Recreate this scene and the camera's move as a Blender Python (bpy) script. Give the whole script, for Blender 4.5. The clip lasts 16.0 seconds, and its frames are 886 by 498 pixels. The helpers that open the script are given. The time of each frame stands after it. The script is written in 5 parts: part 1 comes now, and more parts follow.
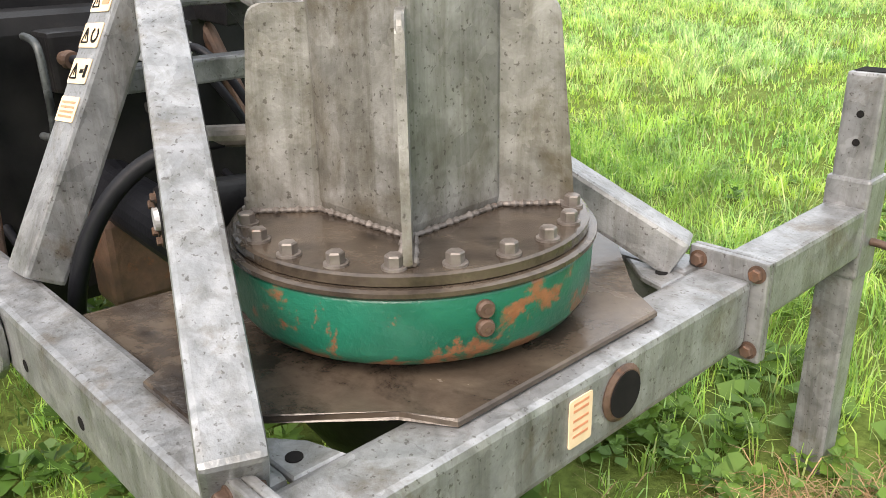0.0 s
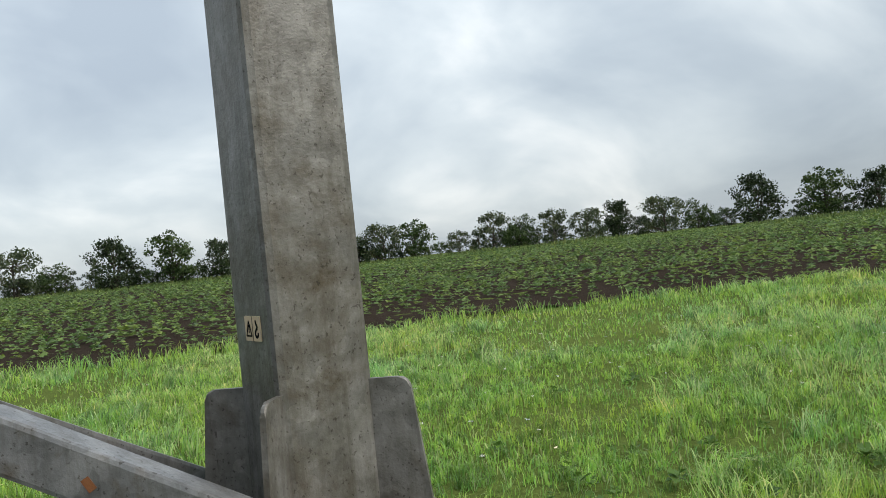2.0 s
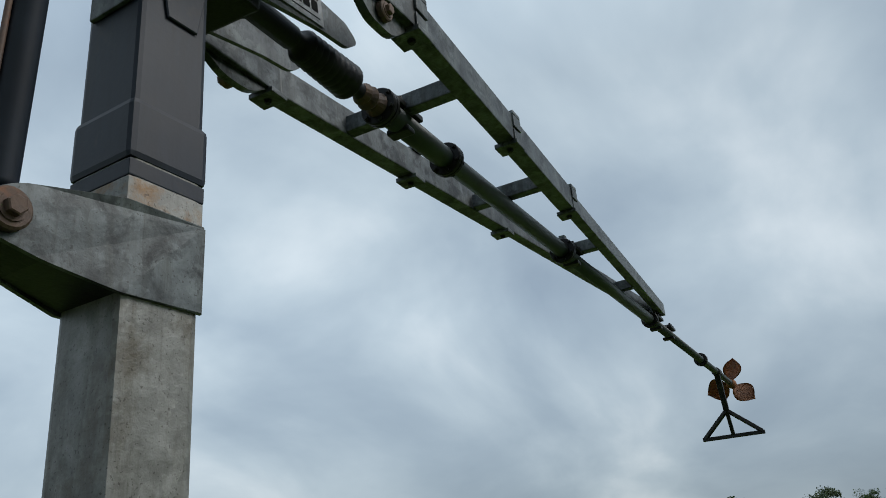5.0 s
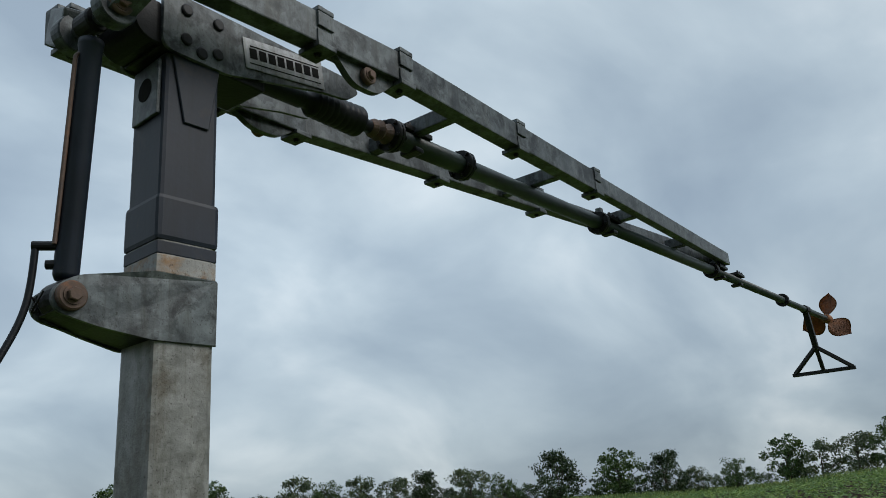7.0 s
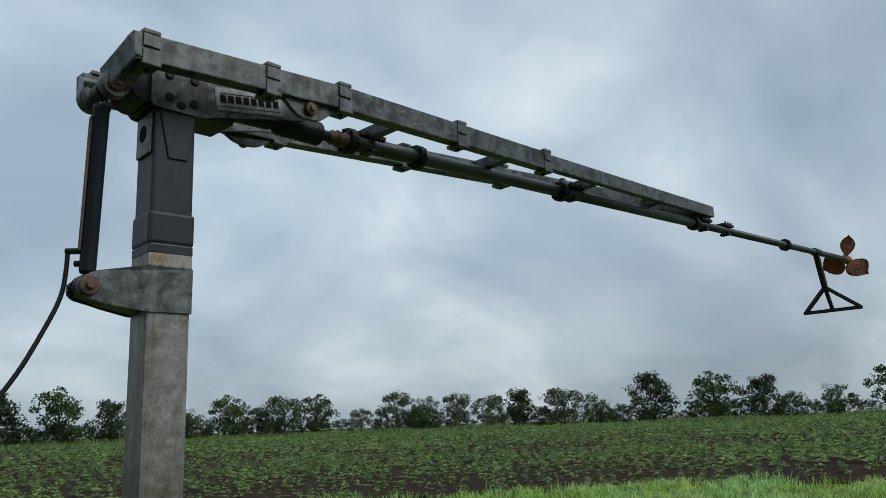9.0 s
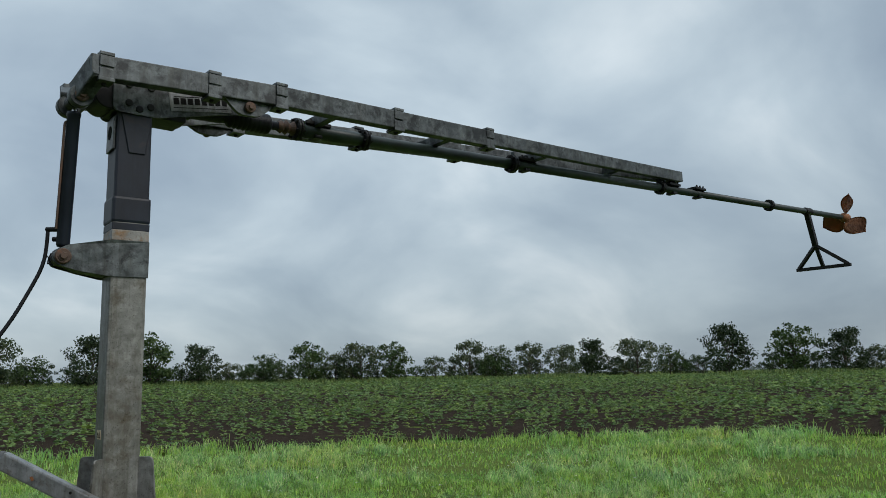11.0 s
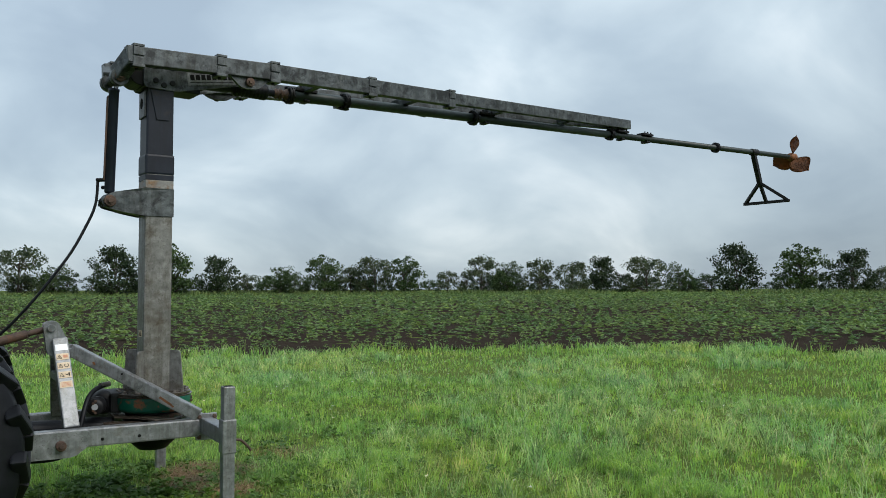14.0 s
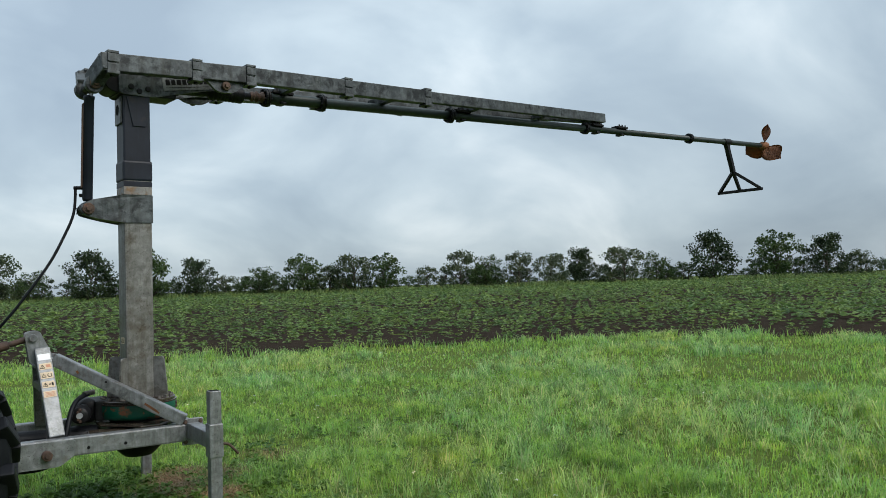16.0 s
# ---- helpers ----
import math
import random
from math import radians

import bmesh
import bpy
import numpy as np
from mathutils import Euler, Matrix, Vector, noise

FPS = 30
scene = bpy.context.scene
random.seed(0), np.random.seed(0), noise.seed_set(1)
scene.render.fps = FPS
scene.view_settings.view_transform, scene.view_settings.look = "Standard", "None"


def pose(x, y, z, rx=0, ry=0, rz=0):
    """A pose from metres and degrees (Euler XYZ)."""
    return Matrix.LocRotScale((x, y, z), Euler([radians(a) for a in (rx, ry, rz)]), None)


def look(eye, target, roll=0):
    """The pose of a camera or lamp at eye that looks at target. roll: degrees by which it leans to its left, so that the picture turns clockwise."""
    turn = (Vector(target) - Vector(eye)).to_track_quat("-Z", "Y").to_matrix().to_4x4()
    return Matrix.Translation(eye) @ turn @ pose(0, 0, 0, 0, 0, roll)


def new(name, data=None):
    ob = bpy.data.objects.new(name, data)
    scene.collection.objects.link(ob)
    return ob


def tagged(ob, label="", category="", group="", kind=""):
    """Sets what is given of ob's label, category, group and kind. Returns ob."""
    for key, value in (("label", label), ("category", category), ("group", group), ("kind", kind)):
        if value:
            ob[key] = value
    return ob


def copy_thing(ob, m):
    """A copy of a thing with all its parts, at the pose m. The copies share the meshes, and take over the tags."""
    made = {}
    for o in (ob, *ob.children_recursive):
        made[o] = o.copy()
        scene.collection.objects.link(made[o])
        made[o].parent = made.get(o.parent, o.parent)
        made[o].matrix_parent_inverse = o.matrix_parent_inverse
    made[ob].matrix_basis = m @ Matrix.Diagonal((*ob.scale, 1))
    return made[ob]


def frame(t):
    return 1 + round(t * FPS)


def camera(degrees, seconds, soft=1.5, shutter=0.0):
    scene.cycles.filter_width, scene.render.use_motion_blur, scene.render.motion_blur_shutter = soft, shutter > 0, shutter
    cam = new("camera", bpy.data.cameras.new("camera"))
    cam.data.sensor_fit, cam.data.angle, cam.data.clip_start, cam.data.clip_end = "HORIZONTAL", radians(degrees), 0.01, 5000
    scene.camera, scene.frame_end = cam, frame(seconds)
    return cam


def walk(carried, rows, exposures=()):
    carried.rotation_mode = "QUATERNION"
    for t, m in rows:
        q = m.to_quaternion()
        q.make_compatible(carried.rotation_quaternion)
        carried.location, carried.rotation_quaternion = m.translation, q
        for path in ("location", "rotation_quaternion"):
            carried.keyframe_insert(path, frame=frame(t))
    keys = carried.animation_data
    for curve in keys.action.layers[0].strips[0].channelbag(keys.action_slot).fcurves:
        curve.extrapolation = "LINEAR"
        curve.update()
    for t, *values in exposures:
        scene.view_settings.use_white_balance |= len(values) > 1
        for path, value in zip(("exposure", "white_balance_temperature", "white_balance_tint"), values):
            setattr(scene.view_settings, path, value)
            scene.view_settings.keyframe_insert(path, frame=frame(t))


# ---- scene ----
# ---- camera ----
cam = camera(57.5, 16.0, soft=0.9)
PATH = [
    (0.0, (0.796, -0.884, 1.237), (-2.186, 2.709, -0.552), -1.39),
    (0.5, (0.543, -1.203, 1.262), (-1.299, 3.126, -0.430), -1.25),
    (1.0, (0.328, -1.461, 1.316), (-0.552, 3.267, -0.053), -2.52),
    (1.2, (0.277, -1.502, 1.355), (-0.320, 3.317, 0.162), -3.17),
    (1.5, (0.262, -1.546, 1.383), (0.017, 3.382, 0.572), -4.28),
    (1.6, (0.124, -1.581, 1.385), (0.366, 3.364, 0.686), -4.49),
    (1.7, (-0.065, -1.608, 1.388), (0.821, 3.282, 0.838), -4.76),
    (1.8, (-0.293, -1.611, 1.391), (1.337, 3.102, 1.017), -5.08),
    (1.9, (-0.547, -1.575, 1.394), (1.860, 2.804, 1.215), -5.44),
    (2.0, (-0.808, -1.495, 1.398), (2.336, 2.393, 1.423), -5.81),
    (2.1, (-1.057, -1.371, 1.401), (2.720, 1.897, 1.631), -6.18),
    (2.2, (-1.278, -1.214, 1.405), (2.986, 1.364, 1.829), -6.54),
    (2.3, (-1.457, -1.040, 1.408), (3.134, 0.847, 2.009), -6.86),
    (2.4, (-1.590, -0.872, 1.411), (3.188, 0.398, 2.160), -7.13),
    (2.5, (-1.678, -0.733, 1.413), (3.183, 0.057, 2.274), -7.34),
    (3.0, (-1.606, -0.860, 1.461), (3.090, 0.164, 2.842), -6.66),
    (3.5, (-1.530, -0.968, 1.496), (2.982, 0.313, 3.229), -6.05),
    (4.0, (-1.485, -1.066, 1.511), (2.863, 0.458, 3.454), -5.64),
    (5.2, (-1.180, -1.420, 1.600), (2.955, 0.705, 3.441), -4.70),
    (6.5, (-1.312, -1.865, 1.657), (2.616, 0.795, 3.239), -3.71),
    (7.0, (-1.477, -2.194, 1.655), (2.357, 0.640, 3.161), -3.79),
    (7.5, (-1.644, -2.523, 1.664), (2.136, 0.422, 3.095), -3.45),
    (8.0, (-1.688, -2.907, 1.669), (1.998, 0.215, 2.961), -3.23),
    (8.5, (-1.707, -3.228, 1.640), (1.873, 0.049, 2.843), -2.76),
    (9.0, (-1.752, -3.549, 1.629), (1.756, -0.150, 2.695), -2.04),
    (11.5, (-1.569, -5.114, 1.575), (1.531, -1.249, 2.256), -0.73),
    (12.0, (-1.555, -5.446, 1.587), (1.444, -1.484, 2.138), -0.16),
    (12.5, (-1.501, -5.821, 1.537), (1.374, -1.753, 1.974), 0.23),
    (13.0, (-1.859, -6.039, 1.562), (1.169, -2.076, 1.906), 0.48),
    (13.5, (-2.309, -6.133, 1.612), (0.892, -2.300, 1.880), 0.65),
    (14.0, (-2.159, -6.210, 1.613), (0.972, -2.319, 1.863), -0.16),
    (14.5, (-2.124, -6.229, 1.624), (1.025, -2.353, 1.865), -0.66),
    (15.0, (-2.142, -6.220, 1.633), (1.027, -2.360, 1.865), -1.16),
    (15.5, (-2.179, -6.235, 1.639), (1.035, -2.411, 1.856), -1.68),
    (16.0, (-2.205, -6.240, 1.635), (1.029, -2.433, 1.852), -1.84),
]
walk(cam, [(t, look(eye, target, roll)) for t, eye, target, roll in PATH],
     exposures=[(0.0, 1.78, 7500, 20), (1.0, 1.72, 7500, 20), (1.5, 1.42, 7450, 19), (2.0, 0.45, 7000, 14), (2.5, 0.12, 6600, 10), (3.0, 0.02, 6400, 10), (4.0, 0.0, 6400, 10), (9.0, 0.0, 6400, 10),
                (12.0, -0.06, 6500, 10), (13.0, 0.18, 6500, 10), (14.0, 0.26, 6500, 10), (16.0, 0.25, 6500, 10)])

# ---- world and sun ----
world = bpy.data.worlds.new("overcast_sky")
scene.world = world
world.use_nodes = True
wn, wl = world.node_tree.nodes, world.node_tree.links
wn.clear()
w_out = wn.new("ShaderNodeOutputWorld")
bg_sky, bg_cloud, mix_bg = wn.new("ShaderNodeBackground"), wn.new("ShaderNodeBackground"), wn.new("ShaderNodeAddShader")
sky = wn.new("ShaderNodeTexSky")
sky.sky_type, sky.sun_disc = "NISHITA", False
sky.sun_elevation, sky.sun_rotation = radians(43), radians(162)
bg_sky.inputs[1].default_value = 0.012
wl.new(sky.outputs[0], bg_sky.inputs[0])
w_tc = wn.new("ShaderNodeTexCoord")
w_sep = wn.new("ShaderNodeSeparateXYZ")
wl.new(w_tc.outputs["Generated"], w_sep.inputs[0])
# flat cloud layer: direction divided by its height gives the layer's plan
w_h = wn.new("ShaderNodeMath"); w_h.operation = "ADD"; w_h.inputs[1].default_value = 0.5
wl.new(w_sep.outputs[2], w_h.inputs[0])
w_hm = wn.new("ShaderNodeMath"); w_hm.operation = "MAXIMUM"; w_hm.inputs[1].default_value = 0.1
wl.new(w_h.outputs[0], w_hm.inputs[0])
w_div = wn.new("ShaderNodeVectorMath"); w_div.operation = "DIVIDE"
w_com = wn.new("ShaderNodeCombineXYZ")
for k in range(3):
    wl.new(w_hm.outputs[0], w_com.inputs[k])
wl.new(w_tc.outputs["Generated"], w_div.inputs[0])
wl.new(w_com.outputs[0], w_div.inputs[1])
w_map = wn.new("ShaderNodeMapping")
w_map.inputs["Scale"].default_value = (1.0, 1.15, 0.0)
w_map.inputs["Location"].default_value = (0.35, 2.1, 0)
wl.new(w_div.outputs[0], w_map.inputs[0])
w_n1 = wn.new("ShaderNodeTexNoise")
w_n1.inputs["Scale"].default_value, w_n1.inputs["Detail"].default_value, w_n1.inputs["Roughness"].default_value = 2.2, 6, 0.48
w_n1.inputs["Distortion"].default_value = 0.35
wl.new(w_map.outputs[0], w_n1.inputs["Vector"])
w_ramp = wn.new("ShaderNodeValToRGB")
for pos, col in ((0.32, (0.29, 0.365, 0.44, 1)), (0.45, (0.37, 0.455, 0.525, 1)), (0.57, (0.48, 0.57, 0.63, 1)), (0.70, (0.67, 0.745, 0.785, 1))):
    e = w_ramp.color_ramp.elements.new(pos)
    e.color = col
w_ramp.color_ramp.elements.remove(w_ramp.color_ramp.elements[0])
w_ramp.color_ramp.elements.remove(w_ramp.color_ramp.elements[-1])
wl.new(w_n1.outputs[0], w_ramp.inputs[0])
# an overcast sky is brighter towards the zenith
w_zen = wn.new("ShaderNodeMapRange")
w_zen.inputs[1].default_value, w_zen.inputs[2].default_value = 0.55, 1.0
w_zen.inputs[3].default_value, w_zen.inputs[4].default_value = 1.0, 1.9
wl.new(w_sep.outputs[2], w_zen.inputs[0])
wl.new(w_ramp.outputs[0], bg_cloud.inputs[0])
w_low = wn.new("ShaderNodeMapRange")
w_low.inputs[1].default_value, w_low.inputs[2].default_value = 0.0, 0.30
w_low.inputs[3].default_value, w_low.inputs[4].default_value = 0.70, 1.0
wl.new(w_sep.outputs[2], w_low.inputs[0])
w_mul = wn.new("ShaderNodeMath"); w_mul.operation = "MULTIPLY"
wl.new(w_zen.outputs[0], w_mul.inputs[0])
wl.new(w_low.outputs[0], w_mul.inputs[1])
# the cover is thinner towards one side
w_dot = wn.new("ShaderNodeVectorMath"); w_dot.operation = "DOT_PRODUCT"
w_dot.inputs[1].default_value = (math.cos(radians(78)), math.sin(radians(78)), 0.0)
wl.new(w_tc.outputs["Generated"], w_dot.inputs[0])
w_side = wn.new("ShaderNodeMapRange")
w_side.inputs[1].default_value, w_side.inputs[2].default_value = 0.0, 1.0
w_side.inputs[3].default_value, w_side.inputs[4].default_value = 0.86, 1.16
wl.new(w_dot.outputs["Value"], w_side.inputs[0])
w_mul2 = wn.new("ShaderNodeMath"); w_mul2.operation = "MULTIPLY"
wl.new(w_mul.outputs[0], w_mul2.inputs[0])
wl.new(w_side.outputs[0], w_mul2.inputs[1])
wl.new(w_mul2.outputs[0], bg_cloud.inputs[1])
wl.new(bg_sky.outputs[0], mix_bg.inputs[0])
wl.new(bg_cloud.outputs[0], mix_bg.inputs[1])
wl.new(mix_bg.outputs[0], w_out.inputs[0])

sun = new("sun", bpy.data.lights.new("sun", "SUN"))
sun.data.energy, sun.data.angle, sun.data.color = 1.9, radians(40), (1.0, 0.97, 0.92)
sun.matrix_basis = look((0, 0, 30), (-10, 31, 0)).copy()


# ---- materials ----
def material(name):
    m = bpy.data.materials.new(name)
    m.use_nodes = True
    return m, m.node_tree.nodes, m.node_tree.links, m.node_tree.nodes["Principled BSDF"]


def ramp(nd, stops):
    r = nd.new("ShaderNodeValToRGB")
    els = r.color_ramp.elements
    while len(els) < len(stops):
        els.new(0.5)
    for e, (p, c) in zip(els, stops):
        e.position, e.color = p, (*c, 1)
    return r


def mapped(nd, lk, scale=(1, 1, 1), space="Object"):
    tc, mp = nd.new("ShaderNodeTexCoord"), nd.new("ShaderNodeMapping")
    mp.inputs["Scale"].default_value = scale
    lk.new(tc.outputs[space], mp.inputs[0])
    return mp


def tex_noise(nd, lk, vec, scale, detail=5, rough=0.6, dist=0.0):
    n = nd.new("ShaderNodeTexNoise")
    n.inputs["Scale"].default_value, n.inputs["Detail"].default_value = scale, detail
    n.inputs["Roughness"].default_value, n.inputs["Distortion"].default_value = rough, dist
    lk.new(vec.outputs[0], n.inputs["Vector"])
    return n


def mixed(nd, lk, fac, a, b, blend="MIX"):
    m = nd.new("ShaderNodeMix")
    m.data_type, m.blend_type = "RGBA", blend
    for sock, val in ((m.inputs[0], fac), (m.inputs[6], a), (m.inputs[7], b)):
        if isinstance(val, bpy.types.NodeSocket):
            lk.new(val, sock)
        elif isinstance(val, (int, float)):
            sock.default_value = val
        else:
            sock.default_value = (*val, 1)
    return m.outputs[2]


def bumped(nd, lk, bsdf, height, strength=0.3, dist=0.01):
    b = nd.new("ShaderNodeBump")
    b.inputs["Strength"].default_value, b.inputs["Distance"].default_value = strength, dist
    lk.new(height, b.inputs["Height"])
    lk.new(b.outputs[0], bsdf.inputs["Normal"])


def painted(name, cols, stain=None, stain_at=(0.55, 0.68), metal=0.0, rough=(0.35, 0.6), scale=6.0, fine=60.0, streak=0.0, stain_scale=3.0, bump=0.15, spangle=0.0, spec=0.5, edges=(0.32, 0.68)):
    """A worn surface: a mottled coat, optional crystal pattern, stains of a second colour and vertical run-off streaks."""
    m, nd, lk, bs = material(name)
    vec = mapped(nd, lk)
    n1 = tex_noise(nd, lk, vec, scale, 6, 0.62, 0.4)
    r1 = ramp(nd, [(edges[0], cols[0]), (edges[1], cols[1])])
    lk.new(n1.outputs[0], r1.inputs[0])
    col = r1.outputs[0]
    if spangle:
        v = nd.new("ShaderNodeTexVoronoi")
        v.inputs["Scale"].default_value = 24
        v.inputs["Randomness"].default_value = 1.0
        warp = tex_noise(nd, lk, vec, 9, 3)
        va = nd.new("ShaderNodeVectorMath")
        va.operation = "MULTIPLY_ADD"
        va.inputs[1].default_value = (0.12, 0.12, 0.12)
        lk.new(warp.outputs["Color"], va.inputs[0])
        lk.new(vec.outputs[0], va.inputs[2])
        lk.new(va.outputs[0], v.inputs["Vector"])
        rs = ramp(nd, [(0.15, (1 - spangle,) * 3), (0.85, (1 + spangle * 0.6,) * 3)])
        lk.new(v.outputs["Color"], rs.inputs[0])
        col = mixed(nd, lk, 0.8, col, rs.outputs[0], "MULTIPLY")
    if streak:
        vs = mapped(nd, lk, (19, 19, 1.5))
        ns = tex_noise(nd, lk, vs, 1.0, 7, 0.72, 0.6)
        rr = ramp(nd, [(0.46, (1, 1, 1)), (0.66, (1 - streak, 1 - streak * 1.06, 1 - streak * 1.18))])
        lk.new(ns.outputs[0], rr.inputs[0])
        col = mixed(nd, lk, 0.9, col, rr.outputs[0], "MULTIPLY")
    if stain:
        n2 = tex_noise(nd, lk, vec, stain_scale, 8, 0.7, 0.3)
        r2 = ramp(nd, [(stain_at[0], (0, 0, 0)), (stain_at[1], (1, 1, 1))])
        lk.new(n2.outputs[0], r2.inputs[0])
        n3 = tex_noise(nd, lk, vec, 40, 4)
        sc = mixed(nd, lk, n3.outputs[0], [c * 0.5 for c in stain], [min(1, c * 1.4) for c in stain])
        col = mixed(nd, lk, r2.outputs[0], col, sc)
    if spangle:
        n5 = tex_noise(nd, lk, vec, 130, 2, 0.5)
        r5 = ramp(nd, [(0.64, (1, 1, 1)), (0.70, (0.35, 0.32, 0.29))])
        lk.new(n5.outputs[0], r5.inputs[0])
        col = mixed(nd, lk, 0.8, col, r5.outputs[0], "MULTIPLY")
    lk.new(col, bs.inputs["Base Color"])
    n4 = tex_noise(nd, lk, vec, fine, 3)
    mr = nd.new("ShaderNodeMapRange")
    mr.inputs[3].default_value, mr.inputs[4].default_value = rough
    lk.new(n1.outputs[0], mr.inputs[0])
    lk.new(mr.outputs[0], bs.inputs["Roughness"])
    bs.inputs["Metallic"].default_value = metal
    bs.inputs["Specular IOR Level"].default_value = spec
    bumped(nd, lk, bs, n4.outputs[0], bump, 0.004)
    return m


GALV = painted("galvanised_steel", ((0.18, 0.188, 0.192), (0.285, 0.293, 0.30)), (0.12, 0.098, 0.072), (0.57, 0.71), 0.4, (0.22, 0.5), 20, 110, 0.4, 7.0, 0.25, 0.22, 0.5, (0.36, 0.64))
# darker than GALV: the shade on undersides is put into its base colour
GALV_BOOM = painted("streaked_galvanised_steel_with_shade", ((0.050, 0.058, 0.061), (0.118, 0.132, 0.137)), (0.016, 0.019, 0.02), (0.50, 0.62), 0.25, (0.35, 0.6), 12, 90, 0.5, 9.0, 0.2, 0.35, 0.4, (0.36, 0.64))
GALV_MAST = painted("stained_galvanised_steel", ((0.145, 0.142, 0.13), (0.245, 0.243, 0.23)), (0.080, 0.066, 0.045), (0.49, 0.66), 0.2, (0.32, 0.6), 16, 110, 0.42, 4.0, 0.3, 0.22, 0.42, (0.36, 0.64))
DARK_PAINT = painted("dark_grey_paint", ((0.005, 0.0075, 0.0145), (0.012, 0.0175, 0.030)), (0.030, 0.026, 0.026), (0.57, 0.72), 0.0, (0.4, 0.6), 5, 50, 0.3, 5.0, 0.1, 0.0, 0.3)
BROWN = painted("wet_soiled_steel", ((0.036, 0.027, 0.021), (0.10, 0.078, 0.058)), (0.02, 0.015, 0.012), (0.5, 0.65), 0.1, (0.08, 0.36), 9, 60, 0.0, 6.0, 0.25)
GREEN = painted("green_paint", ((0.0, 0.07, 0.043), (0.003, 0.125, 0.077)), (0.20, 0.08, 0.04), (0.53, 0.58), 0.0, (0.25, 0.5), 6, 90, 0.0, 9.0, 0.4)
PIPE_GREEN = painted("dirty_green_paint", ((0.010, 0.018, 0.016), (0.026, 0.040, 0.036)), (0.015, 0.015, 0.015), (0.55, 0.7), 0.0, (0.35, 0.55), 6, 60, 0.0, 6.0, 0.2, 0.0, 0.45)
RUST = painted("rusty_steel", ((0.045, 0.028, 0.021), (0.11, 0.065, 0.044)), (0.18, 0.07, 0.028), (0.56, 0.7), 0.2, (0.5, 0.8), 20, 90, 0.0, 14.0, 0.4)
PROP_RUST = painted("orange_rust", ((0.10, 0.036, 0.014), (0.25, 0.095, 0.032)), (0.09, 0.04, 0.02), (0.5, 0.7), 0.0, (0.6, 0.85), 6, 60, 0.0, 7.0, 0.3)
BLACK = painted("black_greasy_steel", ((0.005, 0.005, 0.006), (0.014, 0.0137, 0.0137)), (0.03, 0.022, 0.017), (0.6, 0.75), 0.0, (0.3, 0.6), 8, 60, 0.0, 6.0, 0.3, 0.0, 0.2)
BOLT = painted("dull_brown_steel", ((0.085, 0.072, 0.062), (0.19, 0.17, 0.155)), (0.14, 0.07, 0.04), (0.6, 0.7), 0.3, (0.35, 0.6), 30, 90, 0.0, 20.0, 0.3)
RUBBER = painted("black_rubber", ((0.004, 0.0045, 0.006), (0.011, 0.012, 0.015)), (0.03, 0.024, 0.018), (0.64, 0.8), 0.0, (0.35, 0.6), 6, 80, 0.0, 5.0, 0.2, 0.0, 0.2)
FENDER = painted("dark_blue_plastic", ((0.028, 0.032, 0.042), (0.05, 0.056, 0.068)), None, (0.6, 0.7), 0.0, (0.3, 0.45), 4, 60)
RED_LENS = painted("red_lens", ((0.35, 0.012, 0.01), (0.5, 0.02, 0.015)), None, (0.6, 0.7), 0.0, (0.15, 0.25), 30, 120)
AMBER = painted("amber_lens", ((0.75, 0.18, 0.01), (0.9, 0.26, 0.015)), None, (0.6, 0.7), 0.0, (0.15, 0.25), 30, 120)
RIM = painted("dirty_yellow_rim", ((0.11, 0.075, 0.03), (0.20, 0.14, 0.05)), (0.05, 0.035, 0.025), (0.5, 0.65), 0.0, (0.4, 0.6), 6, 60, 0.0, 4.0, 0.2)
CREAM = painted("cream_sticker", ((0.56, 0.42, 0.27), (0.68, 0.53, 0.36)), (0.35, 0.26, 0.17), (0.66, 0.8), 0.0, (0.4, 0.6), 20, 80)
INK = painted("black_print", ((0.008, 0.008, 0.008), (0.014, 0.0135, 0.013)), None, (0.6, 0.7), 0.0, (0.85, 0.95), 20, 80, 0.0, 3.0, 0.0, 0.0, 0.08)
ORANGE_INK = painted("faded_red_print", ((0.45, 0.17, 0.09), (0.55, 0.24, 0.13)), None, (0.6, 0.7), 0.0, (0.5, 0.6), 20, 80)
ALU = painted("brushed_aluminium", ((0.40, 0.41, 0.42), (0.55, 0.56, 0.57)), (0.22, 0.22, 0.2), (0.62, 0.75), 0.5, (0.3, 0.5), 12, 90, 0.0, 9.0)
CHROME = painted("chrome_rod", ((0.6, 0.6, 0.6), (0.7, 0.7, 0.7)), None, (0.6, 0.7), 0.9, (0.12, 0.2), 12, 90)
RUST_STAIN = painted("rust_stained_galvanised_steel", ((0.17, 0.165, 0.155), (0.27, 0.265, 0.25)), (0.20, 0.11, 0.045), (0.47, 0.62), 0.2, (0.4, 0.65), 14, 90, 0.3, 9.0, 0.25, 0.2)
BARK = painted("bark", ((0.035, 0.028, 0.022), (0.08, 0.065, 0.05)), None, (0.6, 0.7), 0.0, (0.8, 0.95), 8, 30, 0.0)


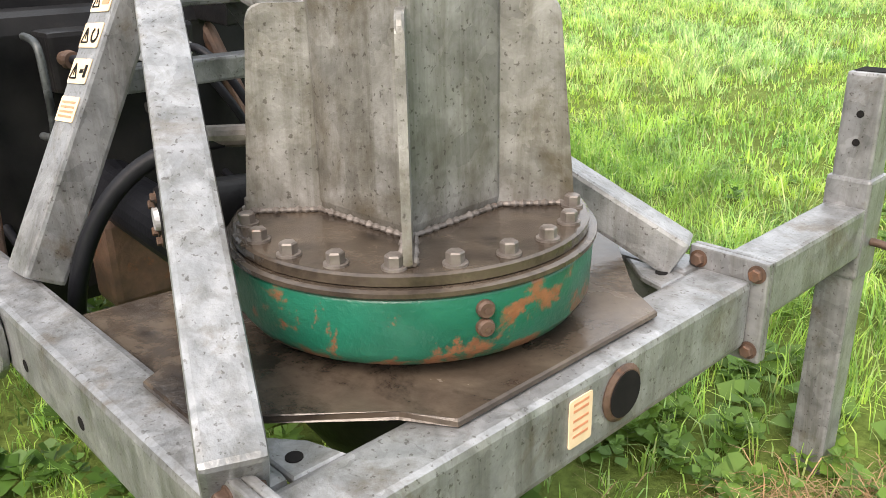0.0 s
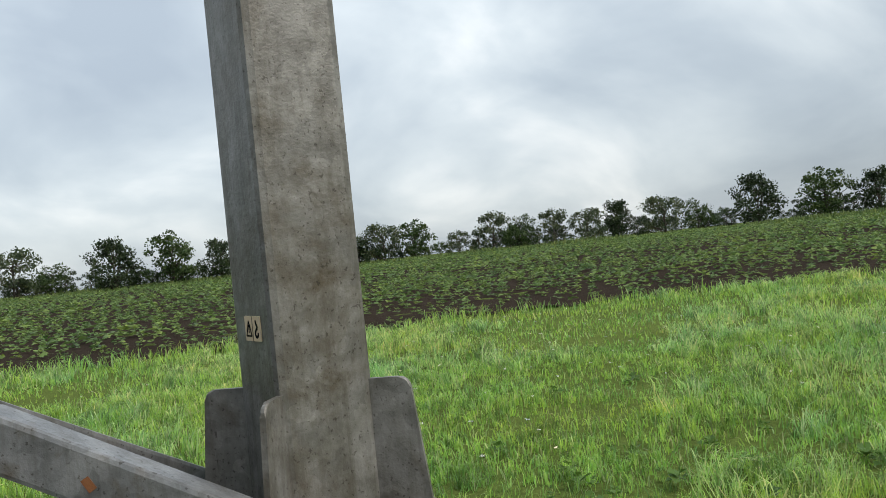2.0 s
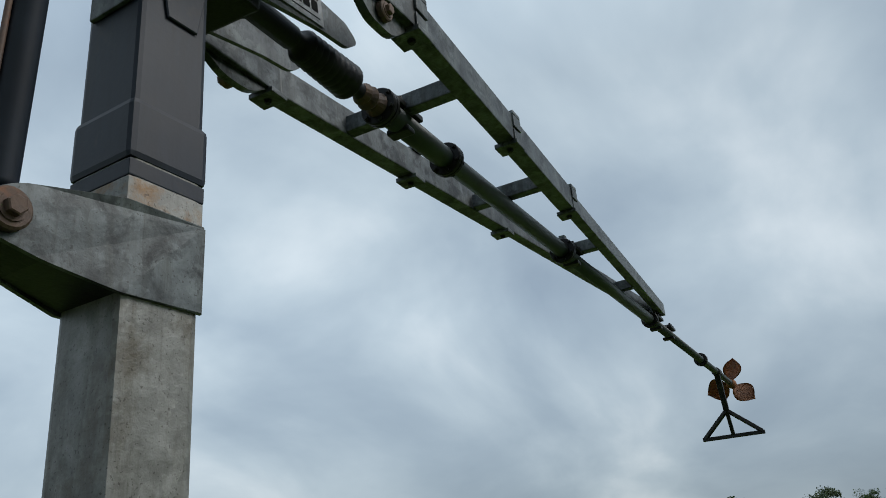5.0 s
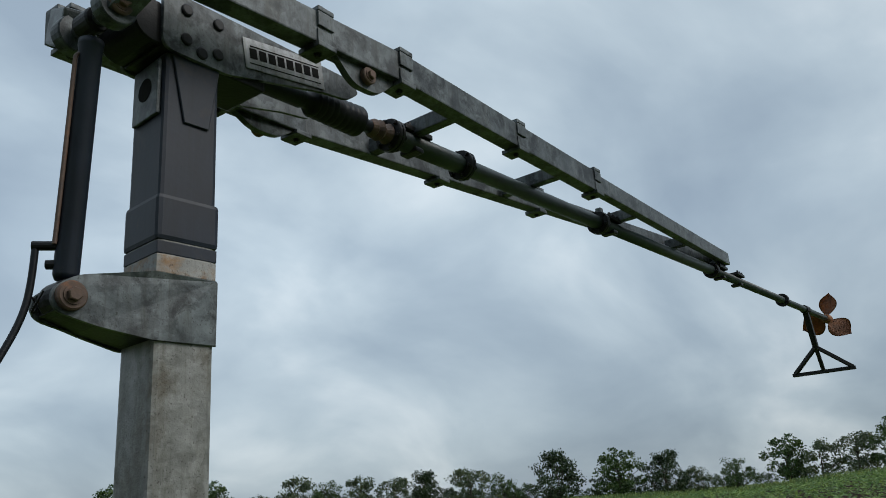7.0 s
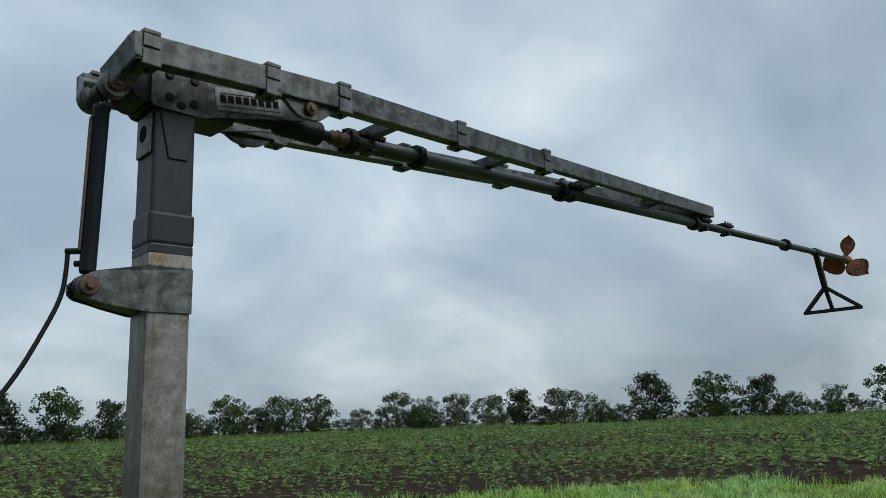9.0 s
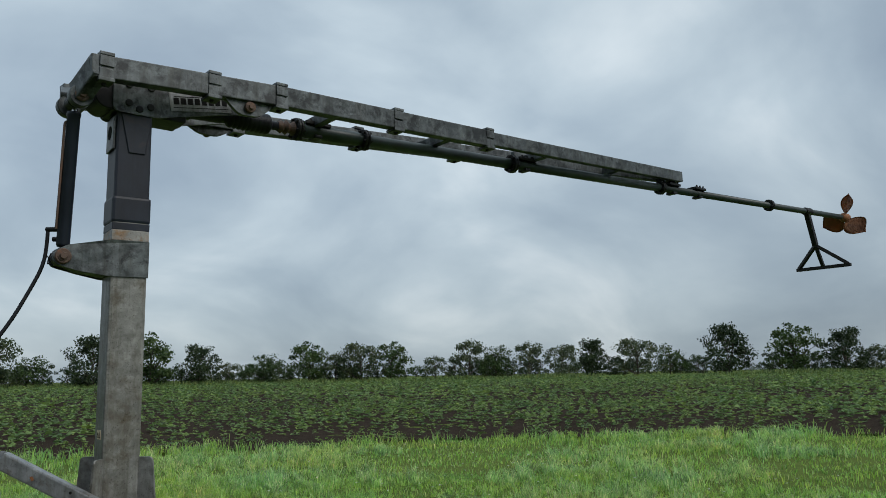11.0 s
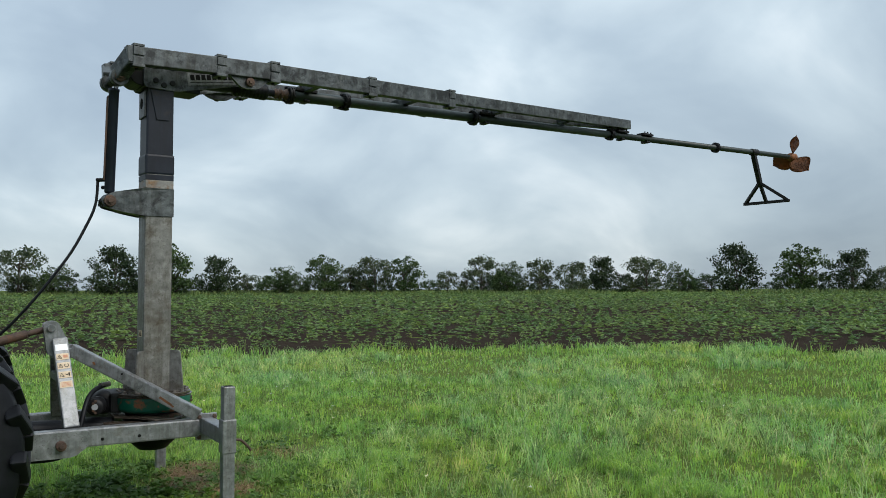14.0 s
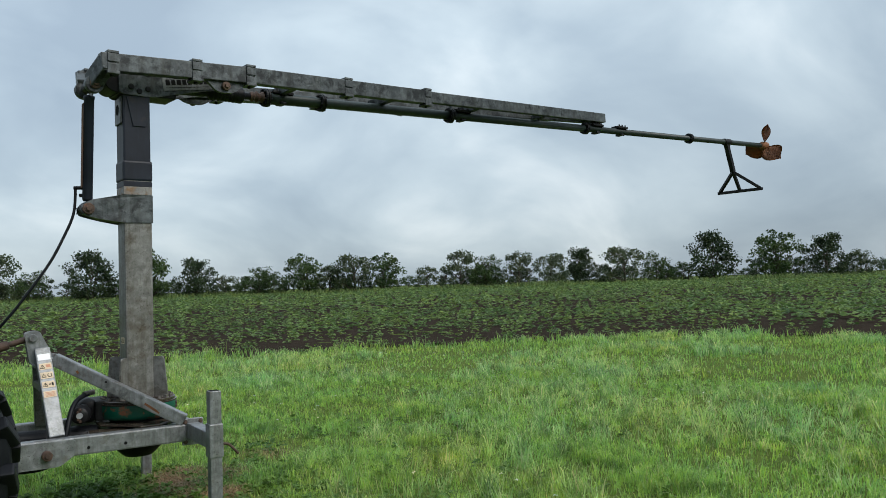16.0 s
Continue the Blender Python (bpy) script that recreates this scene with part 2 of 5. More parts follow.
def leafy(name, cols, trans=0.25, tufty=False):
    m, nd, lk, bs = material(name)
    geo = nd.new("ShaderNodeNewGeometry")
    r = ramp(nd, [(i / (len(cols) - 1), c) for i, c in enumerate(cols)])
    lk.new(geo.outputs["Random Per Island"], r.inputs[0])
    vec = mapped(nd, lk, (1, 1, 1))
    n = tex_noise(nd, lk, vec, 0.55 if tufty else 0.8, 7, 0.66)
    if tufty:
        rr = ramp(nd, [(0.34, (0.80, 0.95, 1.12)), (0.46, (0.95, 1.0, 1.04)), (0.56, (1.05, 1.0, 0.92)), (0.70, (1.28, 1.04, 0.82))])
    else:
        rr = ramp(nd, [(0.34, (0.48, 0.6, 0.72)), (0.5, (0.95, 0.96, 0.92)), (0.66, (1.45, 1.22, 0.9))])
    lk.new(n.outputs[0], rr.inputs[0])
    tint = mixed(nd, lk, 1.0, r.outputs[0], rr.outputs[0], "MULTIPLY")
    if tufty:
        n2 = tex_noise(nd, lk, vec, 5.5, 3, 0.6)
        r2 = ramp(nd, [(0.36, (0.40, 0.43, 0.42)), (0.5, (1.0, 1.0, 0.97)), (0.63, (1.5, 1.40, 1.28))])
        lk.new(n2.outputs[0], r2.inputs[0])
        tint = mixed(nd, lk, 1.0, tint, r2.outputs[0], "MULTIPLY")
    lk.new(tint, bs.inputs["Base Color"])
    bs.inputs["Roughness"].default_value = 0.36 if tufty else 0.5
    bs.inputs["Transmission Weight"].default_value = 0.0
    bs.inputs["Subsurface Weight"].default_value = 0.0
    bs.inputs["Specular IOR Level"].default_value = 0.55 if tufty else 0.3
    tr = nd.new("ShaderNodeBsdfTranslucent")
    lk.new(tint, tr.inputs[0])
    mx = nd.new("ShaderNodeMixShader")
    mx.inputs[0].default_value = trans
    lk.new(bs.outputs[0], mx.inputs[1])
    lk.new(tr.outputs[0], mx.inputs[2])
    lk.new(mx.outputs[0], nd["Material Output"].inputs[0])
    return m


GRASS = leafy("grass_blades", ((0.15, 0.31, 0.06), (0.31, 0.50, 0.09), (0.43, 0.60, 0.13), (0.22, 0.43, 0.10), (0.34, 0.54, 0.11), (0.26, 0.48, 0.15), (0.56, 0.56, 0.28)), 0.5, True)
TALL_GRASS = leafy("tall_grass_blades", ((0.21, 0.41, 0.12), (0.34, 0.55, 0.18), (0.44, 0.63, 0.24), (0.60, 0.60, 0.32)), 0.5, True)
PETAL = leafy("white_petals", ((0.75, 0.75, 0.70), (0.85, 0.85, 0.82)), 0.2)
STRAW = leafy("dead_grass", ((0.20, 0.13, 0.07), (0.33, 0.23, 0.13), (0.25, 0.15, 0.08)), 0.1)
VERGE = leafy("verge_grass_blades", ((0.13, 0.20, 0.06), (0.19, 0.25, 0.09), (0.10, 0.17, 0.05)), 0.3)
WEED = leafy("weed_leaves", ((0.07, 0.15, 0.025), (0.11, 0.21, 0.04)), 0.3)
CROP = leafy("crop_leaves", ((0.070, 0.13, 0.034), (0.21, 0.32, 0.10), (0.125, 0.21, 0.058)), 0.35)
FOLIAGE = [leafy("tree_leaves", ((0.035, 0.065, 0.02), (0.06, 0.10, 0.03), (0.045, 0.085, 0.022)), 0.25),
           leafy("dark_tree_leaves", ((0.022, 0.042, 0.018), (0.04, 0.066, 0.025)), 0.2),
           leafy("pale_tree_leaves", ((0.06, 0.085, 0.045), (0.09, 0.12, 0.06)), 0.3)]


def earth(name, cols, scales=(0.25, 3.0, 30.0), bump=0.6):
    m, nd, lk, bs = material(name)
    vec = mapped(nd, lk)
    a, b, c = (tex_noise(nd, lk, vec, s, 6, 0.62) for s in scales)
    r1 = ramp(nd, [(0.3, cols[0]), (0.7, cols[1])])
    lk.new(a.outputs[0], r1.inputs[0])
    r2 = ramp(nd, [(0.3, cols[2]), (0.65, cols[3])])
    lk.new(b.outputs[0], r2.inputs[0])
    col = mixed(nd, lk, 0.5, r1.outputs[0], r2.outputs[0])
    r3 = ramp(nd, [(0.3, (0.6, 0.6, 0.6)), (0.7, (1.35, 1.35, 1.35))])
    lk.new(c.outputs[0], r3.inputs[0])
    lk.new(mixed(nd, lk, 1.0, col, r3.outputs[0], "MULTIPLY"), bs.inputs["Base Color"])
    bs.inputs["Roughness"].default_value = 1.0
    bs.inputs["Specular IOR Level"].default_value = 0.02
    bumped(nd, lk, bs, c.outputs[0], bump, 0.03)
    return m


TURF = earth("turf", ((0.05, 0.095, 0.018), (0.10, 0.15, 0.03), (0.085, 0.095, 0.032), (0.13, 0.16, 0.045)))
SOIL = earth("wet_soil", ((0.022, 0.016, 0.012), (0.042, 0.031, 0.023), (0.018, 0.013, 0.010), (0.046, 0.035, 0.026)), (0.3, 4.0, 40.0))


# ---- mesh helpers ----
def part(name, bm, mat, parent=None, label="", smooth=False):
    me = bpy.data.meshes.new(name)
    bmesh.ops.recalc_face_normals(bm, faces=bm.faces)
    bm.to_mesh(me)
    bm.free()
    me.materials.append(mat)
    if smooth:
        me.shade_smooth()
    ob = new(name, me)
    if parent is not None:
        ob.parent = parent
    return tagged(ob, label)


def thing(name, label, category, m=None, group=""):
    ob = new(name)
    ob.empty_display_size = 0.1
    if m is not None:
        ob.matrix_basis = m
    return tagged(ob, label, category, group)


def box(bm, lo, hi, bevel=0.004):
    g = bmesh.ops.create_cube(bm, size=1.0)
    s = [b - a for a, b in zip(lo, hi)]
    c = [(a + b) / 2 for a, b in zip(lo, hi)]
    bmesh.ops.transform(bm, matrix=Matrix.LocRotScale(c, None, s), verts=g["verts"])
    if bevel:
        es = list({e for v in g["verts"] for e in v.link_edges})
        bmesh.ops.bevel(bm, geom=es, offset=min(bevel, min(s) * 0.3), segments=2, affect="EDGES", profile=0.6)
    return bm


def boxed(lo, hi, bevel=0.004):
    return box(bmesh.new(), lo, hi, bevel)


def axes(p, q, up):
    d = (Vector(q) - Vector(p)).normalized()
    side = d.cross(Vector(up)).normalized()
    return d, side, side.cross(d)


def beam(bm, p, q, width, height, up=(0, 0, 1), bevel=0.006, q_scale=1.0):
    """A box section from p to q; width goes sideways, height along up; the far end may taper."""
    d, s, u = axes(p, q, up)
    vs = []
    for c, k in ((Vector(p), 1.0), (Vector(q), q_scale)):
        vs.append([bm.verts.new(c + s * (a * width * k / 2) + u * (b * height * k / 2)) for a, b in ((-1, -1), (1, -1), (1, 1), (-1, 1))])
    fs = [bm.faces.new(vs[0][::-1]), bm.faces.new(vs[1])]
    for i in range(4):
        fs.append(bm.faces.new((vs[0][i], vs[0][(i + 1) % 4], vs[1][(i + 1) % 4], vs[1][i])))
    if bevel:
        es = list({e for f in fs for e in f.edges})
        bmesh.ops.bevel(bm, geom=es, offset=bevel, segments=2, affect="EDGES", profile=0.6)
    return bm


def turned(bm, p, q, profile, sides=24):
    """A body of revolution about p-q: profile rows are (share of the length, radius)."""
    P, Q = Vector(p), Vector(q)
    d = (Q - P).normalized()
    a = d.orthogonal().normalized()
    b = d.cross(a)
    rings = []
    for k, r in profile:
        c = P.lerp(Q, k)
        rings.append([bm.verts.new(c + a * (r * math.cos(2 * math.pi * i / sides)) + b * (r * math.sin(2 * math.pi * i / sides))) for i in range(sides)])
    for r0, r1 in zip(rings, rings[1:]):
        for i in range(sides):
            bm.faces.new((r0[i], r0[(i + 1) % sides], r1[(i + 1) % sides], r1[i]))
    bm.faces.new(rings[0][::-1])
    bm.faces.new(rings[-1])
    return bm


def rod(bm, p, q, r, sides=16, chamfer=0.0):
    if chamfer:
        L = (Vector(q) - Vector(p)).length
        k = chamfer / L
        return turned(bm, p, q, [(0, r - chamfer), (k, r), (1 - k, r), (1, r - chamfer)], sides)
    return turned(bm, p, q, [(0, r), (1, r)], sides)


def hexbolt(bm, c, axis, r, h):
    c, a = Vector(c), Vector(axis).normalized()
    turned(bm, c, c + a * h * 0.18, [(0, r * 1.35), (1, r * 1.35)], 16)
    turned(bm, c + a * h * 0.18, c + a * h, [(0, r), (0.85, r), (1, r * 0.85)], 6)
    return bm


def slab(bm, pts, axis, lo, hi, bevel=0.003):
    """A plate: an outline in the plane across the axis, given thickness along it."""
    def at(u, v, w):
        return {"x": (w, u, v), "y": (u, w, v), "z": (u, v, w)}[axis]
    a = [bm.verts.new(at(u, v, lo)) for u, v in pts]
    b = [bm.verts.new(at(u, v, hi)) for u, v in pts]
    n = len(pts)
    fs = [bm.faces.new(a), bm.faces.new(b[::-1])]
    for i in range(n):
        fs.append(bm.faces.new((a[i], b[i], b[(i + 1) % n], a[(i + 1) % n])))
    if bevel:
        es = list({e for f in fs[:2] for e in f.edges})
        bmesh.ops.bevel(bm, geom=es, offset=bevel, segments=1, affect="EDGES")
    return bm


def rounded(pts, radius, steps=5):
    """The outline with its corners rounded; radius may be a number or one for each corner."""
    out, n = [], len(pts)
    for i, p in enumerate(pts):
        r = radius[i] if isinstance(radius, (list, tuple)) else radius
        p, a, b = Vector(p), Vector(pts[i - 1]), Vector(pts[(i + 1) % n])
        if r <= 0:
            out.append(tuple(p))
            continue
        da, db = (a - p), (b - p)
        r = min(r, da.length * 0.48, db.length * 0.48)
        s, e = p + da.normalized() * r, p + db.normalized() * r
        for k in range(steps + 1):
            t = k / steps
            out.append(tuple(s * (1 - t) ** 2 + p * 2 * t * (1 - t) + e * t ** 2))
    return out


def tube(name, pts, r, mat, parent=None, label="", res=6):
    cu = bpy.data.curves.new(name, "CURVE")
    cu.dimensions, cu.bevel_depth, cu.bevel_resolution, cu.resolution_u = "3D", r, 3, res
    sp = cu.splines.new("NURBS")
    sp.points.add(len(pts) - 1)
    for q, p in zip(sp.points, pts):
        q.co = (*p, 1)
    sp.use_endpoint_u, sp.order_u = True, 3
    cu.use_fill_caps = True
    tmp = bpy.data.objects.new(name, cu)
    me = bpy.data.meshes.new_from_object(tmp)
    bpy.data.objects.remove(tmp)
    me.name = name
    me.materials.clear()
    me.materials.append(mat)
    me.shade_smooth()
    ob = new(name, me)
    if parent is not None:
        ob.parent = parent
    return tagged(ob, label)


# ---- ground, field and distance ----
def edge_of_grass(az):
    """Distance from the mast at which the mown grass ends and the field begins."""
    tab = ((-180, 26), (-60, 24), (-25, 20), (0, 18.5), (16, 18.4), (30, 16.7), (45, 15.5), (60, 14.2), (80, 14.0), (96, 19), (104, 25), (120, 31), (180, 26))
    for (a0, r0), (a1, r1) in zip(tab, tab[1:]):
        if a0 <= az <= a1:
            return r0 + (r1 - r0) * (az - a0) / (a1 - a0) + 0.25 * math.sin(az * 0.9) + 0.15 * math.sin(az * 2.3)


def relief(x, y):
    r, az = math.hypot(x, y), math.degrees(math.atan2(y, x))
    up = max(0.0, min(1.0, (r - 18) / 110))
    hill = 1.0 + 4.2 * max(0.0, min(1.0, (17 - az) / 24)) * max(0.0, min(1.0, (az + 70) / 30))
    near = 0.03 * noise.noise((x * 0.5, y * 0.5, 0)) * min(1.0, r / 3)
    return up * hill + near


def polar_sheet(name, r_of, rings, segs, mat, lift=0.0, az0=-180.0, az1=180.0, rough=0.0):
    vs, fs = [], []
    for i in range(rings + 1):
        for j in range(segs + 1):
            az = az0 + (az1 - az0) * j / segs
            r = r_of(az, i / rings)
            x, y = r * math.cos(radians(az)), r * math.sin(radians(az))
            z = relief(x, y) + lift
            if rough:
                z += rough * noise.noise((x * 2.2, y * 2.2, 3))
            vs.append((x, y, z))
    w = segs + 1
    for i in range(rings):
        for j in range(segs):
            a = i * w + j
            fs.append((a, a + 1, a + w + 1, a + w))
    me = bpy.data.meshes.new(name)
    me.from_pydata(vs, [], fs)
    me.materials.append(mat)
    me.shade_smooth()
    return new(name, me)


ground = polar_sheet("ground", lambda az, k: 0.02 + 3500 * k ** 5.5, 90, 180, TURF)
tagged(ground, "wet green meadow grass ground reaching the horizon", "ground", kind="structure")
field = polar_sheet("field_soil", lambda az, k: edge_of_grass(az) + (108 - edge_of_grass(az)) * k ** 2, 90, 420, SOIL, 0.03, -60, 138, 0.05)
tagged(field, "dark moist tilled soil of a crop field", "field", kind="structure")


def heap(name, tris, mat, label, category, z_up=False):
    """One joined mesh from an array of triangles or quads, corner by corner."""
    n, k = tris.shape[0], tris.shape[1]
    me = bpy.data.meshes.new(name)
    me.vertices.add(n * k)
    me.vertices.foreach_set("co", tris.reshape(-1).astype(np.float32))
    me.loops.add(n * k)
    me.loops.foreach_set("vertex_index", np.arange(n * k, dtype=np.int32))
    me.polygons.add(n)
    me.polygons.foreach_set("loop_start", np.arange(0, n * k, k, dtype=np.int32))
    me.polygons.foreach_set("loop_total", np.full(n, k, dtype=np.int32))
    me.update(calc_edges=True)
    me.materials.append(mat)
    ob = new(name, me)
    return tagged(ob, label, category, kind="stuff")


rng = np.random.default_rng(7)


def relief_np(x, y):
    r, az = np.hypot(x, y), np.degrees(np.arctan2(y, x))
    up = np.clip((r - 18) / 110, 0, 1)
    hill = 1.0 + 4.2 * np.clip((17 - az) / 24, 0, 1) * np.clip((az + 70) / 30, 0, 1)
    return up * hill


def edge_np(az):
    grid = np.linspace(-179.9, 179.9, 1440)
    return np.interp(az, grid, [edge_of_grass(a) for a in grid])


def smooth_noise(x, y, s, seed):
    """A cheap value noise on a grid of cells s wide."""
    g = np.random.default_rng(seed).random((64, 64))
    u, v = x / s, y / s
    i, j = np.floor(u).astype(int), np.floor(v).astype(int)
    a, b = u - i, v - j
    a, b = a * a * (3 - 2 * a), b * b * (3 - 2 * b)
    f = lambda p, q: g[p % 64, q % 64]
    return (f(i, j) * (1 - a) + f(i + 1, j) * a) * (1 - b) + (f(i, j + 1) * (1 - a) + f(i + 1, j + 1) * a) * b


def blades(x, y, z, h, w, lean):
    """Bent grass blades as three-cornered strips: two quads' worth in one four-cornered face each."""
    n = len(x)
    t = rng.random(n) * 2 * np.pi
    dx, dy = np.cos(t), np.sin(t)
    l = rng.random(n) * 2 * np.pi
    lx, ly = np.cos(l) * lean * h, np.sin(l) * lean * h
    base = np.stack([x, y, z], 1)
    a = base + np.stack([dx * w, dy * w, 0 * h], 1)
    b = base - np.stack([dx * w, dy * w, 0 * h], 1)
    mid = base + np.stack([lx * 0.35, ly * 0.35, h * 0.62], 1)
    tip = base + np.stack([lx, ly, h * (1 - 0.35 * lean)], 1)
    m = np.stack([dx * w * 0.75, dy * w * 0.75, 0 * h], 1)
    return np.concatenate([np.stack([a, mid + m, mid - m, b], 1), np.stack([mid + m, tip, tip, mid - m], 1)], 0)


def meadow():
    out = []
    for count, r0, r1, wide in ((150000, 0.2, 4.0, 0.0022), (200000, 3.5, 9.0, 0.0042), (180000, 8.0, 22.0, 0.0075)):
        az = rng.uniform(-180 if r0 < 1 else -100, 180 if r0 < 1 else 145, count)
        r = np.sqrt(rng.uniform(r0 * r0, r1 * r1, count))
        x, y = r * np.cos(np.radians(az)), r * np.sin(np.radians(az))
        if r0 < 5:
            y = y - 0.6
        d = np.hypot(x, y)
        keep = d < edge_np(np.degrees(np.arctan2(y, x))) + rng.normal(0, 0.25, count)
        tx, ty = np.floor(x / 0.16) * 0.16, np.floor(y / 0.16) * 0.16
        jx, jy = smooth_noise(tx * 7.1, ty * 7.1, 0.31, 3), smooth_noise(tx * 7.1, ty * 7.1, 0.37, 4)
        pull = rng.uniform(0.0, 0.8, count)
        x, y = x + (tx + 0.16 * jx - x) * pull, y + (ty + 0.16 * jy - y) * pull
        n1, n2 = smooth_noise(x, y, 1.6, 1), smooth_noise(x, y, 0.45, 2)
        bare = np.exp(-((x / 0.9) ** 2 + (y / 1.1) ** 2))
        keep &= rng.random(count) > bare * 0.75
        keep &= rng.random(count) < 0.12 + 1.25 * n2 * (0.55 + 0.6 * n1)
        x, y, n1, n2, bare = x[keep], y[keep], n1[keep], n2[keep], bare[keep]
        rim = np.clip(1 - (edge_np(np.degrees(np.arctan2(y, x))) - np.hypot(x, y)) / 2.5, 0, 1)
        h = (0.05 + 0.13 * n1 ** 1.5 + 0.06 * n2) * rng.uniform(0.5, 1.3, len(x)) * (1 - 0.6 * bare) * (1 + 1.1 * rim)
        out.append(blades(x, y, relief_np(x, y) - 0.01, h, wide * rng.uniform(0.6, 1.5, len(x)), rng.uniform(0.1, 0.9, len(x))))
    return np.concatenate(out, 0)


def tall_tufts():
    n = 9500
    az, r = rng.uniform(-100, 140, n), np.sqrt(rng.uniform(1.0, 20.0 ** 2, n))
    x, y = r * np.cos(np.radians(az)), r * np.sin(np.radians(az))
    ok = (r < edge_np(az) - 0.1) & (smooth_noise(x, y, 1.9, 12) + 0.35 * smooth_noise(x, y, 0.6, 14) > 0.72) & (r > 1.3)
    x, y = x[ok], y[ok]
    k = 26
    size = np.repeat(rng.uniform(0.12, 0.34, x.size), k)
    X, Y = np.repeat(x, k) + rng.normal(0, 0.045, x.size * k), np.repeat(y, k) + rng.normal(0, 0.045, x.size * k)
    far = np.hypot(X, Y)
    return blades(X, Y, relief_np(X, Y) - 0.01, size * rng.uniform(0.5, 1.2, X.size), (0.0022 + 0.00035 * far) * rng.uniform(0.6, 1.4, X.size), rng.uniform(0.3, 1.1, X.size))


heap("tall_grass", tall_tufts(), TALL_GRASS, "taller pale green grass tufts in the meadow", "grass")
heap("grass", meadow(), GRASS, "long wet bright green grass of a rough meadow", "grass")


def leaf_quads(c, size, tilt_lo, tilt_hi, n):
    """Diamond leaves round the centres c, n to each, drooping outwards."""
    k = len(c)
    a = (np.arange(n)[None, :] * (2 * np.pi / n) + rng.uniform(0, 6.28, (k, 1)) + rng.normal(0, 0.3, (k, n))).reshape(-1)
    cc = np.repeat(c, n, 0)
    s = np.repeat(size, n) * rng.uniform(0.6, 1.25, k * n)
    e = rng.uniform(tilt_lo, tilt_hi, k * n)
    d = np.stack([np.cos(a) * np.cos(e), np.sin(a) * np.cos(e), np.sin(e)], 1)
    side = np.stack([-np.sin(a), np.cos(a), rng.normal(0, 0.25, k * n)], 1)
    p0 = cc + d * (s * 0.12)[:, None]
    p1 = cc + d * (s * 0.6)[:, None] + side * (s * 0.32)[:, None]
    p2 = cc + d * s[:, None] - np.array([0, 0, 1]) * (s * 0.25)[:, None]
    p3 = cc + d * (s * 0.6)[:, None] - side * (s * 0.32)[:, None]
    return np.stack([p0, p1, p2, p3], 1)


def crop():
    ux, uy = math.cos(radians(-17)), math.sin(radians(-17))
    out = []
    for lo, hi, row, step, size, n, layers in ((0, 40, 0.78, 0.50, 0.20, 7, 2), (40, 107, 1.3, 0.8, 0.30, 6, 2)):
        s = np.arange(-115, 115, step)
        q = np.arange(-60, 115, row)
        S, Q = np.meshgrid(s, q)
        S, Q = S.ravel() + rng.normal(0, step * 0.2, S.size), Q.ravel() + rng.normal(0, 0.11, S.size)
        x, y = S * ux - Q * uy, S * uy + Q * ux
        r, az = np.hypot(x, y), np.degrees(np.arctan2(y, x))
        ed = edge_np(az)
        inside = (az > -55) & (az < 134) & (r > ed + 0.4) & (r - 18 >= lo - 18) & (r < hi) & (r >= lo)
        keep = inside & (rng.random(x.size) < np.where(r - ed < 3, 0.55, 0.92))
        x, y, r = x[keep], y[keep], r[keep]
        grow = size * rng.uniform(0.55, 1.3, x.size) * (0.75 + 0.5 * smooth_noise(x, y, 5.0, 5)) * np.where(r - ed[keep] < 5, 0.8, 1.05)
        for L in range(layers):
            c = np.stack([x, y, relief_np(x, y) + 0.04 + grow * (0.25 + 0.45 * L)], 1)
            out.append(leaf_quads(c, grow * (1.0 - 0.3 * L), 0.05 + 0.3 * L, 0.6 + 0.4 * L, n - L))
    return np.concatenate(out, 0)


heap("crop_plants", crop(), CROP, "rows of young leafy green crop plants in dark soil", "crop plants")


def weeds():
    n = 1500
    az, r = rng.uniform(-180, 180, n), np.abs(rng.normal(0, 1.7, n)) + 0.15
    x, y = r * np.cos(np.radians(az)), r * np.sin(np.radians(az)) + rng.normal(0, 0.4, n)
    k = smooth_noise(x, y, 0.5, 9) > 0.35
    x, y = x[k], y[k]
    sz = rng.uniform(0.035, 0.10, x.size)
    c = np.stack([x, y, np.full(x.size, 0.03)], 1)
    return np.concatenate([leaf_quads(c, sz, 0.1, 0.8, 7), leaf_quads(c + [0, 0, 0.03], sz * 0.7, 0.4, 1.1, 5)], 0)


def flowers():
    n = 260
    x, y = rng.uniform(1.5, 13, n), rng.uniform(-2.5, 9, n)
    ok = smooth_noise(x, y, 2.3, 31) > 0.55
    x, y = x[ok], y[ok]
    c = np.stack([x, y, relief_np(x, y) + rng.uniform(0.10, 0.24, x.size)], 1)
    return leaf_quads(c, np.full(x.size, 0.020), -0.2, 0.5, 6)


heap("white_flowers", flowers(), PETAL, "small white flower heads scattered in the meadow", "flowers")


def verge():
    """The strip of long rough grass between the field's far end and the hedgerow."""
    n = 26000
    az, r = rng.uniform(-62, 138, n), rng.uniform(103.5, 109.5, n)
    x, y = r * np.cos(np.radians(az)), r * np.sin(np.radians(az))
    h = (0.35 + 0.7 * smooth_noise(x, y, 7.0, 41)) * rng.uniform(0.5, 1.2, n)
    return blades(x, y, relief_np(x, y) - 0.02, h, rng.uniform(0.03, 0.09, n), rng.uniform(0.1, 0.7, n))


heap("verge_grass", verge(), VERGE, "strip of rough long grass along the far hedgerow", "grass")


